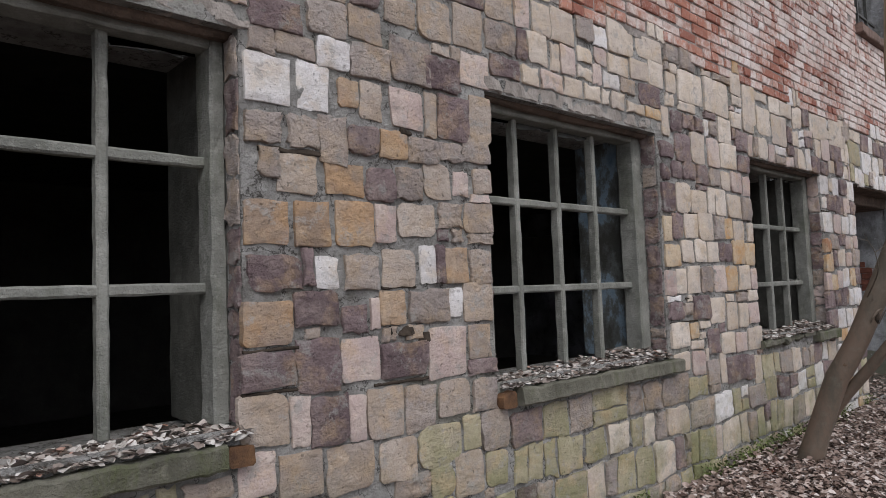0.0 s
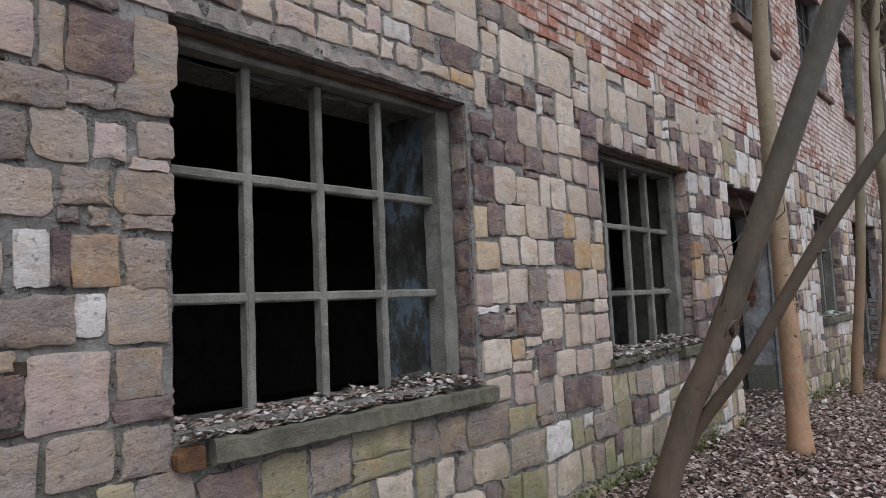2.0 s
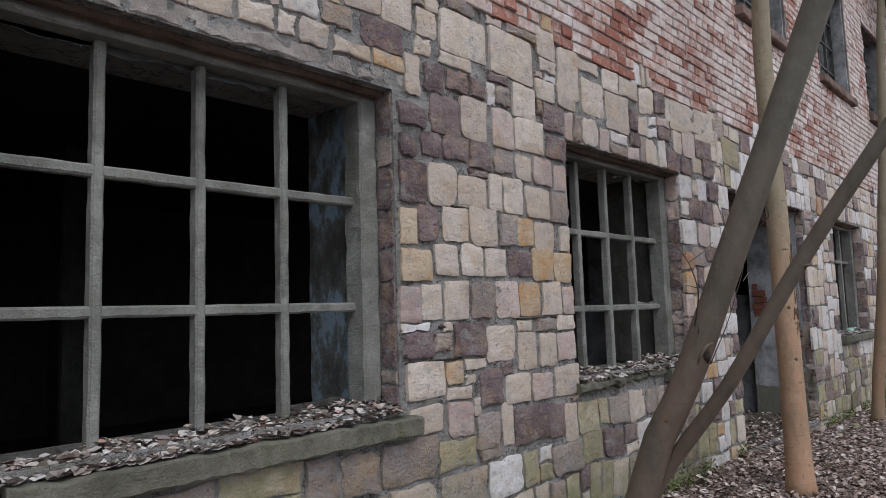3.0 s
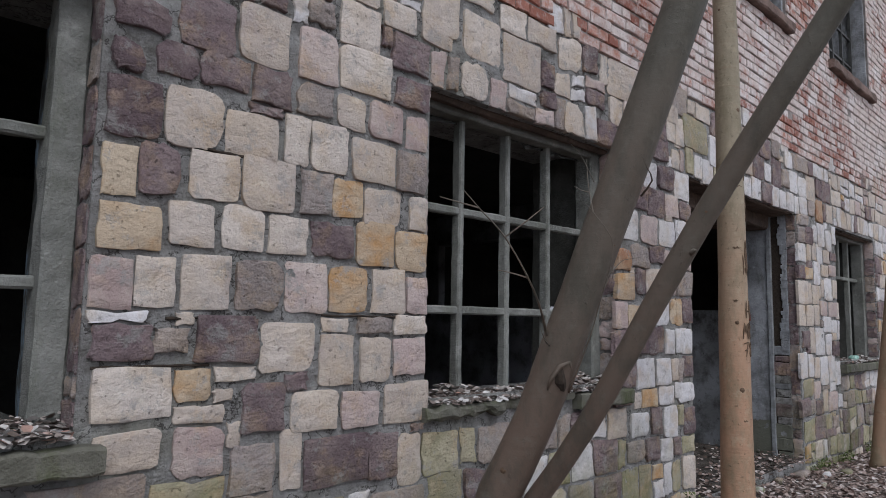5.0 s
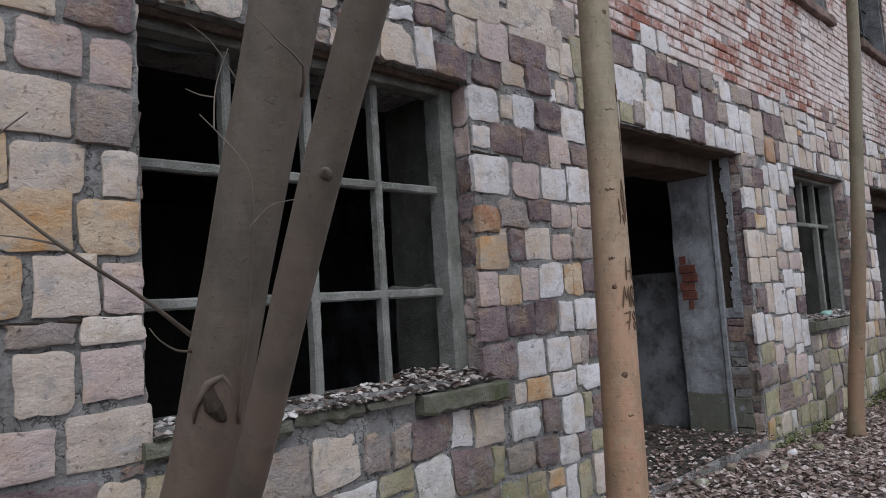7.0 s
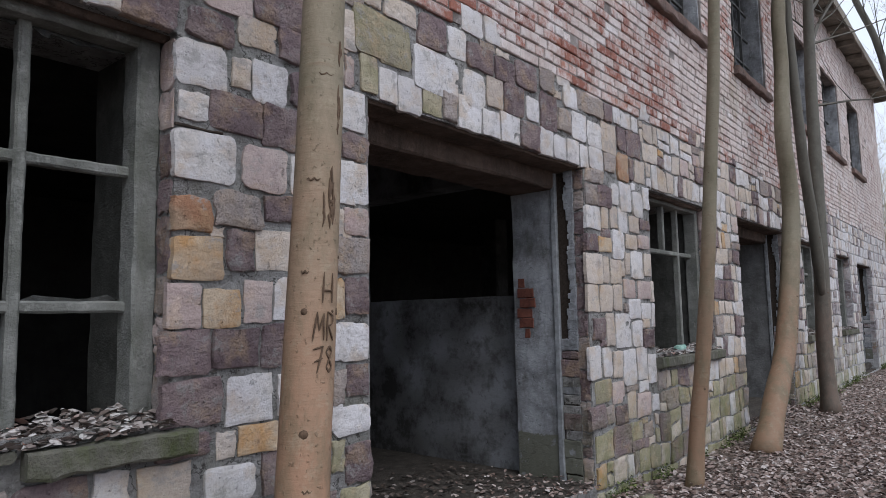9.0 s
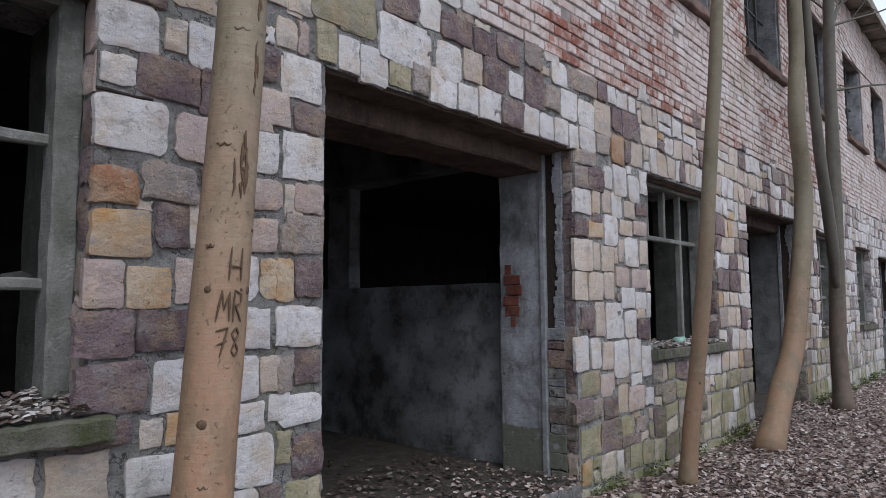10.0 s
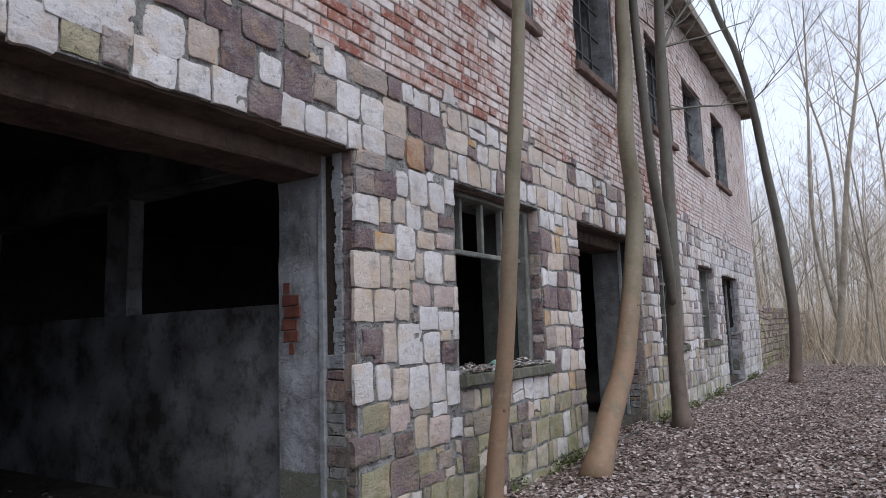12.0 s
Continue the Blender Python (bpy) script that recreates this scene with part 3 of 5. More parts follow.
def window_unit(k, a, b, c, d, cols, gone=(), blue=False):
    """A cast concrete window grid set back in its opening, with its outer sill and inner reveals."""
    w = empty("window_%d" % k, (a + b) / 2, FACE + 0.2, c, "unglazed cast concrete window grid in a stone wall, leaves on its sill", "window", "ground floor windows", "structure")
    y0, y1 = FACE + 0.115, FACE + 0.245
    made = []
    right = {2: 0.06, 3: 0.10, 4: 0.09}.get(k, 0.07)
    for box in ((a, y0, c, a + 0.03, y1, d), (b - right, y0, c, b, y1, d), (a + 0.03, y0, d - 0.05, b - right, y1, d)):
        m = Mesh()
        m.rough_box(*box, 0.09, 0.008, 0.01, k)
        made.append(part("window_frame", m, CONCRETE, None))
    xa, xb = a + {2: 0.115, 3: 0.045}.get(k, 0.03), b - right
    for i in range(1, cols):
        if ("v", i) in gone:
            continue
        x = xa + (xb - xa) * i / cols
        m = Mesh()
        m.rough_box(x - 0.020, y0 + 0.055, BARS[6][1] if k == 6 and i < 3 else c, x + 0.020, y1 - 0.015, d - 0.05, 0.05, 0.0034, 0.008, k + i * 3.1)
        made.append(part("muntin", m, CONCRETE, None))
    for i in (1, 2):
        if ("h", i) in gone:
            continue
        z = BARS.get(k, (1.305, 1.80))[i - 1]
        m = Mesh()
        m.rough_box(xa, y0 + 0.06, z - 0.021, xb, y1 - 0.02, z + 0.021, 0.05, 0.0034, 0.008, k + i * 5.7)
        made.append(part("glazing_bar", m, CONCRETE, None))
    if k == 4:
        for x0, x1, low, out in ((a - 0.02, a + 0.50, 0.095, 0.055), (a + 0.52, a + 0.84, 0.085, 0.03), (a + 0.85, a + 1.10, 0.075, 0.045)):
            m = Mesh()
            m.rough_box(x0, FACE - out, c - low, x1, y0 + 0.1, c - 0.035, 0.05, 0.022, 0.02, x0)
            made.append(part("sill_fragment", m, SILLCON, None, "broken piece of concrete sill"))
    if k in (2, 3):
        x = a - 0.01 if k == 3 else b - 0.09
        m = Mesh()
        m.rough_box(x, FACE - 0.05, c - 0.13, x + 0.10, y0, c - 0.055, 0.025, 0.014, 0.012, k)
        made.append(part("sill_fragment", m, WETRUST, None, "rusty stone let into the broken sill end"))
    m = Mesh()
    m.rough_box({3: a + 0.115, 4: a + 1.12}.get(k, a - 0.02), FACE - 0.075, c - 0.128, b + (-0.095 if k == 2 else 0.075), y0 + 0.12, c - 0.040, 0.035, 0.012, 0.010, k * 2.3)
    made.append(part("window_sill", m, SILLCON, None, "cracked concrete sill with moss and litter"))
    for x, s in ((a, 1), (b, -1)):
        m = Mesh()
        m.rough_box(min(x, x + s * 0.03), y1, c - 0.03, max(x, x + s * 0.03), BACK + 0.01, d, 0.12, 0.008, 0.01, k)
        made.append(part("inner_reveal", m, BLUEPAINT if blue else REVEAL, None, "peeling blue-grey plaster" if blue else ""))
    rs = random.Random(k * 13)
    for i in range({2: 7, 3: 5, 4: 4}.get(k, 0)):
        col, top = rs.randrange(cols), rs.random() < 0.8
        x0, x1 = xa + (xb - xa) * col / cols + 0.02, xa + (xb - xa) * (col + 1) / cols - 0.02
        z0, s = ((d - 0.055, -1) if top else (rs.choice((c + 0.02, BARS[k][0] + 0.02)), 1))
        pts = [(x0, z0)] + [(x0 + (x1 - x0) * t, z0 + s * rs.uniform(0.006, 0.035)) for t in sorted(rs.random() for _ in range(5))] + [(x1, z0 + s * 0.01), (x1, z0)]
        m = Mesh()
        yy = y0 + 0.085
        n = len(pts)
        m.add([(x, yy, z) for x, z in pts] + [(x, yy + 0.004, z) for x, z in pts],
              [tuple(range(n)), tuple(range(2 * n - 1, n - 1, -1))] + [(q, (q + 1) % n, n + (q + 1) % n, n + q) for q in range(n)])
        made.append(part("glass_shard", m, GLASS, None, "jagged dirty glass remnant"))
    m = Mesh()
    m.rough_box(a, FACE + 0.05, d - 0.025, b, y0, d + 0.03, 0.15, 0.012, 0.02, k * 1.7)
    made.append(part("lintel", m, LINTEL, None, "brown stained concrete lintel"))
    if k in (2, 3):
        m = Mesh()
        m.rough_box(a - 0.01, FACE - 0.008, d + 0.004, b + 0.06, FACE + 0.049, d + 0.085, 0.03, 0.016, 0.010, k * 4.1)
        made.append(part("lintel_face", m, CASTBAND, None, "rough grey cast band over the opening"))
    hold(made, w)


k = 0
for kind, a, b, c, d in LOWER:
    k += 1
    if kind == "window":
        window_unit(k, a, b, c, d, 4, (("h", 1),) if k == 6 else (), k == 3)


def door_unit(k, a, b, d, c):
    """A doorless opening: concrete lining set back behind the stone reveal, with a steel angle on its edge."""
    o = empty("door_%d" % k, (a + b) / 2, FACE + 0.3, 0, "empty doorway with broken concrete lining and a steel angle", "doorway", "doorways", "structure")
    made = []
    y0, y1 = FACE + 0.24, BACK + 0.01
    for x0, x1 in ((a, a + 0.025), (b - 0.025, b)):
        m = Mesh()
        m.rough_box(x0, y0 + 0.03, c - 0.02, x1, y1, d - 0.14, 0.14, 0.010, 0.012, k)
        made.append(part("jamb", m, JAMB if k == 1 else DARKJAMB, None, "blue-grey plastered jamb"))
    rs = random.Random(k + 7)
    for x, way in ((a, 1), (b, -1)):
        # Thin dark slab: the open joint's shade given as colour.
        m = Mesh()
        m.rough_box(min(x, x + way * 0.006), FACE + 0.10, c, max(x, x + way * 0.006), y0 - 0.01, d - 0.02, 0.1, 0.002, 0.002, k)
        made.append(part("joint_gap", m, ROT_AND_SHADE, None, "dark strip for the shade of the joint behind the lining"))
        m = Mesh()
        z = 0.98
        while z < d - 0.05:
            tall = rs.uniform(0.012, 0.05)
            deep = 0.055 + 0.04 * noise.noise((z * 3.1, k * 2.0, 1)) + rs.uniform(-0.012, 0.012)
            m.rough_box(min(x, x + way * 0.022), FACE + 0.088, z, max(x, x + way * 0.022), FACE + 0.095 + max(0.02, deep), z + tall + 0.012, 0.02, 0.006, 0.005, z * 9)
            z += tall
        made.append(part("plaster_rag", m, JAMB, None, "ragged strip of pale plaster"))
        m = Mesh()
        z = c
        while z < 0.97:
            tall = rs.uniform(0.05, 0.13)
            m.rough_box(min(x, x + way * 0.02), FACE + 0.09, z, max(x, x + way * rs.uniform(0.012, 0.028)), y0 - rs.uniform(0.0, 0.03), z + tall - rs.uniform(0, 0.012), 0.025, 0.009, 0.008, z * 7, rs.choice((0, 0, 1, 2)))
            z += tall
        made.append(part("crumbled_joint", m, [MORTAR, JAMB, STONES["purple"]], None, "crumbled mortar of the lower joint"))
    for x0 in (a + 0.002, b - 0.04):
        m = Mesh()
        m.rough_box(x0, y0 - 0.01, 0, x0 + 0.04, y0 + 0.03, d - 0.02, 0.2, 0.004, 0.003, k)
        made.append(part("steel_angle", m, STEEL, None, "rusty galvanised steel angle"))
    m = Mesh()
    m.rough_box(a, y0, d - 0.14, b, y1, d + 0.02, 0.15, 0.014, 0.015, k)
    made.append(part("lintel", m, LINTEL, None, "brown stained concrete lintel"))
    m = Mesh()
    m.rough_box(a, FACE + 0.02, d - 0.015, b, y0, d + 0.02, 0.15, 0.012, 0.015, k + 3)
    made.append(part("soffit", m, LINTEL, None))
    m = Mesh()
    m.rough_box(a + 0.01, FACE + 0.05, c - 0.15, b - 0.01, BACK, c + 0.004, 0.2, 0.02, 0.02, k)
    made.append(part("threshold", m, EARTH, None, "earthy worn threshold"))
    hold(made, o)


for k, (a, b, d) in enumerate(((8.0, 10.195, 2.31), (13.86, 16.03, 2.31), (21.74, 23.58, 2.15)), 1):
    door_unit(k, a, b, d, 0.0 if k == 1 else -0.12)


def upper_window(k, a, b, c, d):
    w = empty("window_%d" % (20 + k), (a + b) / 2, FACE, c, "tall upper window with dark steel glazing bars and no glass", "window", "upper windows", "structure")
    made = []
    m = Mesh()
    m.rough_box(a - 0.06, FACE - 0.085, c - 0.10, b + 0.06, FACE + 0.22, c, 0.12, 0.015, 0.01, k)
    made.append(part("window_sill", m, OLDSILL, None, "crumbling brick sill"))
    y = FACE + 0.16
    n = 4
    for i in range(n + 1):
        x = a + 0.02 + (b - a - 0.04) * i / n
        if i == n and k % 2:
            continue
        m = Mesh()
        m.box(x - 0.016, y, c, x + 0.016, y + 0.035, d)
        made.append(part("glazing_bar", m, DARKSTEEL, None))
    for i in range(5):
        z = c + 0.02 + (d - c - 0.04) * i / 4
        m = Mesh()
        m.box(a + 0.04, y + 0.006, z - 0.014, b - 0.04, y + 0.029, z + 0.014)
        made.append(part("glazing_bar", m, DARKSTEEL, None))
    for x, s in ((a, 1), (b, -1)):
        m = Mesh()
        m.rough_box(min(x, x + s * 0.02), FACE + 0.01, c, max(x, x + s * 0.02), BACK, d, 0.15, 0.008, 0.006, k)
        made.append(part("plaster_reveal", m, JAMB, None, "pale grey plastered reveal"))
    hold(made, w)


for k, u in enumerate(UPPER):
    upper_window(k, *u)


# ---- trees ----
def bend(points, step=0.16):
    """A smooth line through a few points (Catmull-Rom), in short steps."""
    p = [Vector(q) for q in points]
    p = [p[0] * 2 - p[1]] + p + [p[-1] * 2 - p[-2]]
    out = []
    for i in range(1, len(p) - 2):
        n = max(2, int((p[i + 1] - p[i]).length / step))
        for j in range(n):
            t = j / n
            out.append(0.5 * (2 * p[i] + (p[i + 1] - p[i - 1]) * t + (2 * p[i - 1] - 5 * p[i] + 4 * p[i + 1] - p[i + 2]) * t * t
                              + (3 * p[i] - p[i - 1] - 3 * p[i + 1] + p[i + 2]) * t ** 3))
    out.append(p[-2])
    return out


def grow(m, rng, at, way, length, radius, depth, sides=5):
    """One bare limb with finer limbs and twigs on it."""
    n = max(3, int(length / 0.35))
    pts, rad = [at], [radius]
    d = Vector(way).normalized()
    for i in range(n):
        d = (d + Vector((rng.uniform(-1, 1), rng.uniform(-1, 1), rng.uniform(-0.6, 1.0))) * 0.16).normalized()
        pts.append(pts[-1] + d * (length / n))
        rad.append(radius * (1 - 0.85 * (i + 1) / n))
    m.tube(pts, rad, sides)
    if depth:
        for i in range(1, n + 1):
            for _ in range(2 if rng.random() < 0.5 else 1):
                side = Vector((rng.uniform(-1, 1), rng.uniform(-1, 1), rng.uniform(0.0, 0.9)))
                grow(m, rng, pts[i], d * 0.6 + side, length * rng.uniform(0.3, 0.6), max(0.003, rad[i] * 0.55), depth - 1, max(3, sides - 1))


def tree(label, stems, bark, seed, knots=6, limbs=8, crown=4.6, flare=1.35, limb=0.42):
    """A bare young tree: each stem is points and radii; limbs start above the crown height."""
    rng = random.Random(seed)
    base = stems[0][0][0]
    t = empty("tree", *base, label, "tree", "bare trees by the wall")
    made = []
    for points, r0, r1 in stems:
        line = bend(points)
        n = len(line)
        rad = []
        for i, p in enumerate(line):
            f = i / (n - 1)
            join = 0.55 + 0.15 * min(i, 3) if points[0][2] > 0.3 else 1.0
            rad.append(join * (r0 + (r1 - r0) * f) * (1 + (flare - 1) * max(0, 1 - (p.z - base[2]) / 0.35) ** 2))
        m = Mesh()
        m.tube(line, rad, 14, 0.055, seed)
        trunk = part("trunk", m, bark, None, "", True)
        made.append(trunk)
        for j in range(knots):
            i = rng.randrange(int(n * 0.08), int(n * 0.5))
            a = rng.uniform(math.pi * 0.95, math.pi * 1.8)
            w = Vector((math.cos(a), math.sin(a), 0))
            q = line[i] + w * rad[i] * 0.86
            km = Mesh()
            km.tube([q, q + w * rad[i] * 0.15, q + w * rad[i] * 0.165], [rad[i] * 0.19, rad[i] * 0.11 * rng.uniform(0.4, 1.2), rad[i] * 0.02], 8, 1.1, j * 3.7)
            made.append(part("knot", km, SCAR, None, "dark branch scar", True))
        cm = Mesh()
        for j in range(limbs):
            i = int(n * (0.55 + 0.43 * j / limbs))
            if line[i].z < crown:
                continue
            a = rng.uniform(0, 2 * math.pi)
            grow(cm, rng, line[i], (math.cos(a), math.sin(a) - 0.4, 0.9), rng.uniform(1.4, 3.0), rad[i] * limb, 2)
        if cm.v:
            made.append(part("crown", cm, bark, None, "bare twigs"))
    hold(made, t)
    return t


leaning = tree("twin-stemmed grey-brown tree leaning away from the stone wall",
     [([(5.22, 1.96, -0.1), (5.26, 1.72, 0.60), (5.28, 1.57, 0.88), (5.33, 1.03, 2.2), (5.36, 0.55, 3.4), (5.5, -0.1, 5.2), (5.7, -0.6, 7.4)], 0.080, 0.038),
      ([(5.29, 1.94, -0.1), (5.335, 1.775, 0.35), (5.290, 1.362, 0.88), (5.256, 0.92, 1.55), (5.22, 0.30, 2.4), (5.12, -0.5, 3.5), (5.0, -1.3, 4.9), (5.0, -1.7, 6.3)], 0.040, 0.020)],
     BARK_GREY, 3, 13)
t2 = tree("slender orange-brown tree with letters carved in its bark",
          [([(6.99, 1.58, -0.1), (7.08, 1.615, 0.88), (7.155, 1.645, 1.76), (7.21, 1.67, 2.64), (7.2, 1.66, 3.5), (7.1, 1.5, 5.3), (7.2, 1.3, 7.6)], 0.088, 0.035)], BARK_WARM, 5, 12)
tree("thin tan tree beside the wall",
     [([(11.09, 1.94, -0.25), (11.16, 1.91, 0.30), (11.21, 1.84, 0.95), (11.20, 1.76, 1.69), (11.24, 1.72, 2.33), (11.27, 1.66, 3.1), (11.3, 1.6, 4.2), (11.35, 1.5, 5.6), (11.4, 1.4, 7.5)], 0.066, 0.03)], BARK_TAN, 8, 11)
tree("curved tan tree swaying up beside the doorway",
     [([(12.87, 1.89, -0.22), (13.41, 1.89, 0.33), (13.85, 1.89, 0.71), (14.23, 1.89, 1.37), (14.59, 1.89, 2.24), (14.63, 1.89, 2.73), (14.50, 1.89, 3.38), (14.67, 1.89, 4.25), (14.64, 1.87, 5.02), (14.94, 1.76, 6.65), (15.05, 1.65, 8.83)], 0.122, 0.05)], BARK_TAN, 13, 13)
forked = tree("grey forked tree with a dark trunk close to the wall",
     [([(16.08, 1.89, -0.22), (16.14, 1.93, 0.55), (16.19, 1.91, 1.64), (16.25, 1.89, 2.95), (16.30, 1.87, 4.80), (16.25, 1.76, 6.98), (16.25, 1.65, 9.16)], 0.11, 0.045),
      ([(16.14, 1.91, 1.37), (15.86, 1.89, 2.18), (15.50, 1.89, 3.16), (15.32, 1.89, 4.14), (15.21, 1.89, 5.02), (15.05, 1.87, 6.65), (15.05, 1.87, 8.61)], 0.08, 0.03)], BARK_GREY, 21, 5, flare=1.6)
def side_limbs():
    rng = random.Random(77)
    for at, way, ln in (((16.25, 1.86, 4.1), (1.0, -0.55, 0.30), 1.9), ((16.25, 1.86, 5.0), (1.0, -0.5, 0.35), 1.7), ((15.2, 1.8, 5.4), (-0.6, -0.6, 0.8), 0.8)):
        m = Mesh()
        grow(m, rng, Vector(at), way, ln, 0.022, 1, 5)
        hold([part("limb", m, BARK_GREY, None)], forked)


tree("tall bare tree leaning over the leafy ground",
     [([(23.34, 1.27, -0.22), (23.34, 1.18, 1.27), (23.34, 1.29, 3.01), (23.10, 1.43, 4.51), (22.66, 1.54, 5.94), (22.11, 1.69, 6.93), (21.67, 2.01, 8.03), (21.12, 2.23, 9.79)], 0.128, 0.045)], BARK_GREY, 34, 6, 9, 4.6, limb=0.2)
side_limbs()
tree("many-stemmed bare tree at the edge of the clearing",
     [([(30.8, 0.84, -0.2), (30.8, 0.6, 1.26), (30.8, 0.02, 5.7), (30.8, -0.6, 9.2), (30.7, -1.0, 13.5)], 0.115, 0.012), ([(30.8, 0.66, 0.9), (30.8, 1.09, 4.1), (30.8, 0.92, 7.7), (30.9, 0.8, 10), (31, 0.7, 13)], 0.075, 0.01),
      ([(30.8, 0.6, 1.2), (30.8, 0.47, 5.8), (30.9, 0.9, 8.6), (31, 1.2, 12)], 0.065, 0.01)], BARK_MID, 55, 2, 14, 2.5)

# ---- the mouldering wall: single stones ----
TONE_NAMES = {"w": "white", "c": "cream", "o": "ochre", "p": "purple", "g": "grey", "k": "pink", "l": "lichen", "r": "rust", "b": "brown", "d": "dun"}
LAID = []   # the stones of the piers that the path passes closely: tone, left, right, bottom, top


def lay(*stones):
    """One course of the bond, as it is built."""
    LAID.extend((TONE_NAMES[t], a, b, c, d) for t, a, b, c, d in stones)


# first pier
lay(("p", 1.10, 1.31, 2.35, 2.47), ("g", 1.35, 1.53, 2.38, 2.53), ("d", 1.55, 1.71, 2.40, 2.54), ("d", 1.74, 1.91, 2.52, 2.64), ("d", 1.93, 2.13, 2.50, 2.69), ("d", 2.15, 2.34, 2.51, 2.72))
lay(("g", 1.09, 1.20, 2.25, 2.34), ("d", 1.20, 1.38, 2.26, 2.35), ("w", 1.39, 1.54, 2.25, 2.37), ("g", 1.55, 1.76, 2.24, 2.39), ("g", 1.76, 1.99, 2.26, 2.47), ("d", 2.00, 2.12, 2.43, 2.48), ("k", 2.19, 2.38, 2.33, 2.48), ("p", 1.95, 2.18, 2.26, 2.42))
lay(("w", 1.07, 1.26, 2.06, 2.24), ("w", 1.29, 1.43, 2.06, 2.25), ("b", 1.48, 1.58, 2.10, 2.22), ("d", 1.59, 1.70, 2.06, 2.22), ("k", 1.75, 1.94, 2.05, 2.23), ("d", 1.95, 2.02, 2.03, 2.24), ("p", 2.03, 2.23, 2.03, 2.24), ("d", 2.24, 2.38, 2.05, 2.27))
lay(("g", 1.07, 1.22, 1.91, 2.02), ("g", 1.25, 1.38, 1.91, 2.03), ("g", 1.39, 1.51, 1.85, 2.05), ("p", 1.53, 1.67, 1.91, 2.03), ("b", 1.69, 1.84, 1.91, 2.03), ("g", 1.84, 2.02, 1.90, 2.01), ("g", 2.03, 2.17, 1.93, 2.01), ("g", 2.18, 2.36, 1.94, 2.05))
lay(("g", 1.12, 1.20, 1.78, 1.88), ("d", 1.20, 1.37, 1.72, 1.88), ("b", 1.41, 1.60, 1.73, 1.86), ("p", 1.61, 1.76, 1.72, 1.85), ("g", 1.77, 1.91, 1.74, 1.87), ("d", 1.93, 2.09, 1.75, 1.91), ("k", 2.11, 2.21, 1.77, 1.89), ("d", 2.25, 2.37, 1.79, 1.91))
lay(("b", 1.06, 1.24, 1.52, 1.69), ("b", 1.27, 1.42, 1.52, 1.69), ("b", 1.45, 1.64, 1.52, 1.70), ("k", 1.65, 1.76, 1.54, 1.70), ("d", 1.77, 1.99, 1.57, 1.71), ("g", 2.01, 2.15, 1.62, 1.73), ("d", 2.17, 2.37, 1.60, 1.74))
lay(("p", 1.07, 1.29, 1.35, 1.48), ("w", 1.35, 1.46, 1.35, 1.48), ("g", 1.49, 1.65, 1.34, 1.48), ("d", 1.68, 1.86, 1.35, 1.51), ("w", 1.89, 1.98, 1.36, 1.53), ("b", 2.04, 2.18, 1.36, 1.52), ("g", 2.20, 2.33, 1.36, 1.51))
lay(("b", 1.05, 1.25, 1.15, 1.31), ("p", 1.26, 1.45, 1.21, 1.34), ("p", 1.47, 1.59, 1.17, 1.28), ("k", 1.61, 1.66, 1.18, 1.30), ("b", 1.66, 1.80, 1.19, 1.34), ("g", 1.82, 2.04, 1.19, 1.33), ("w", 2.05, 2.14, 1.20, 1.34), ("d", 2.15, 2.34, 1.18, 1.36), ("d", 1.30, 1.36, 1.16, 1.20))
lay(("p", 1.04, 1.25, 0.99, 1.12), ("p", 1.26, 1.45, 0.96, 1.15), ("k", 1.46, 1.65, 0.97, 1.15), ("p", 1.66, 1.91, 0.96, 1.11), ("k", 1.92, 2.15, 0.93, 1.16), ("d", 2.17, 2.32, 1.00, 1.16))
lay(("d", 1.03, 1.22, 0.79, 0.97), ("k", 1.23, 1.31, 0.76, 0.95), ("p", 1.32, 1.48, 0.75, 0.93), ("k", 1.49, 1.57, 0.74, 0.92), ("d", 1.58, 1.77, 0.72, 0.93), ("g", 1.78, 1.95, 0.72, 0.92), ("d", 1.97, 2.17, 0.76, 0.92))
lay(("k", 1.02, 1.16, 0.61, 0.77), ("d", 1.18, 1.36, 0.57, 0.74), ("d", 1.38, 1.60, 0.54, 0.73), ("d", 1.64, 1.83, 0.54, 0.71), ("l", 1.85, 2.10, 0.55, 0.73), ("l", 2.12, 2.22, 0.59, 0.74), ("g", 2.23, 2.42, 0.56, 0.74), ("l", 1.91, 2.05, 0.41, 0.55), ("d", 2.06, 2.23, 0.38, 0.58), ("g", 1.71, 1.90, 0.45, 0.54), ("l", 2.25, 2.40, 0.39, 0.55))
# over the second window
lay(("c", 2.91, 3.12, 2.71, 2.90), ("g", 3.15, 3.31, 2.78, 2.93), ("c", 3.47, 3.77, 2.77, 2.98), ("c", 3.80, 4.11, 2.81, 2.96), ("c", 3.15, 3.29, 2.64, 2.73), ("k", 3.32, 3.45, 2.66, 2.76), ("c", 3.46, 3.69, 2.63, 2.75), ("c", 3.72, 3.92, 2.65, 2.77), ("c", 3.93, 4.12, 2.64, 2.81), ("g", 4.15, 4.33, 2.85, 2.96), ("g", 4.36, 4.57, 2.84, 2.98))
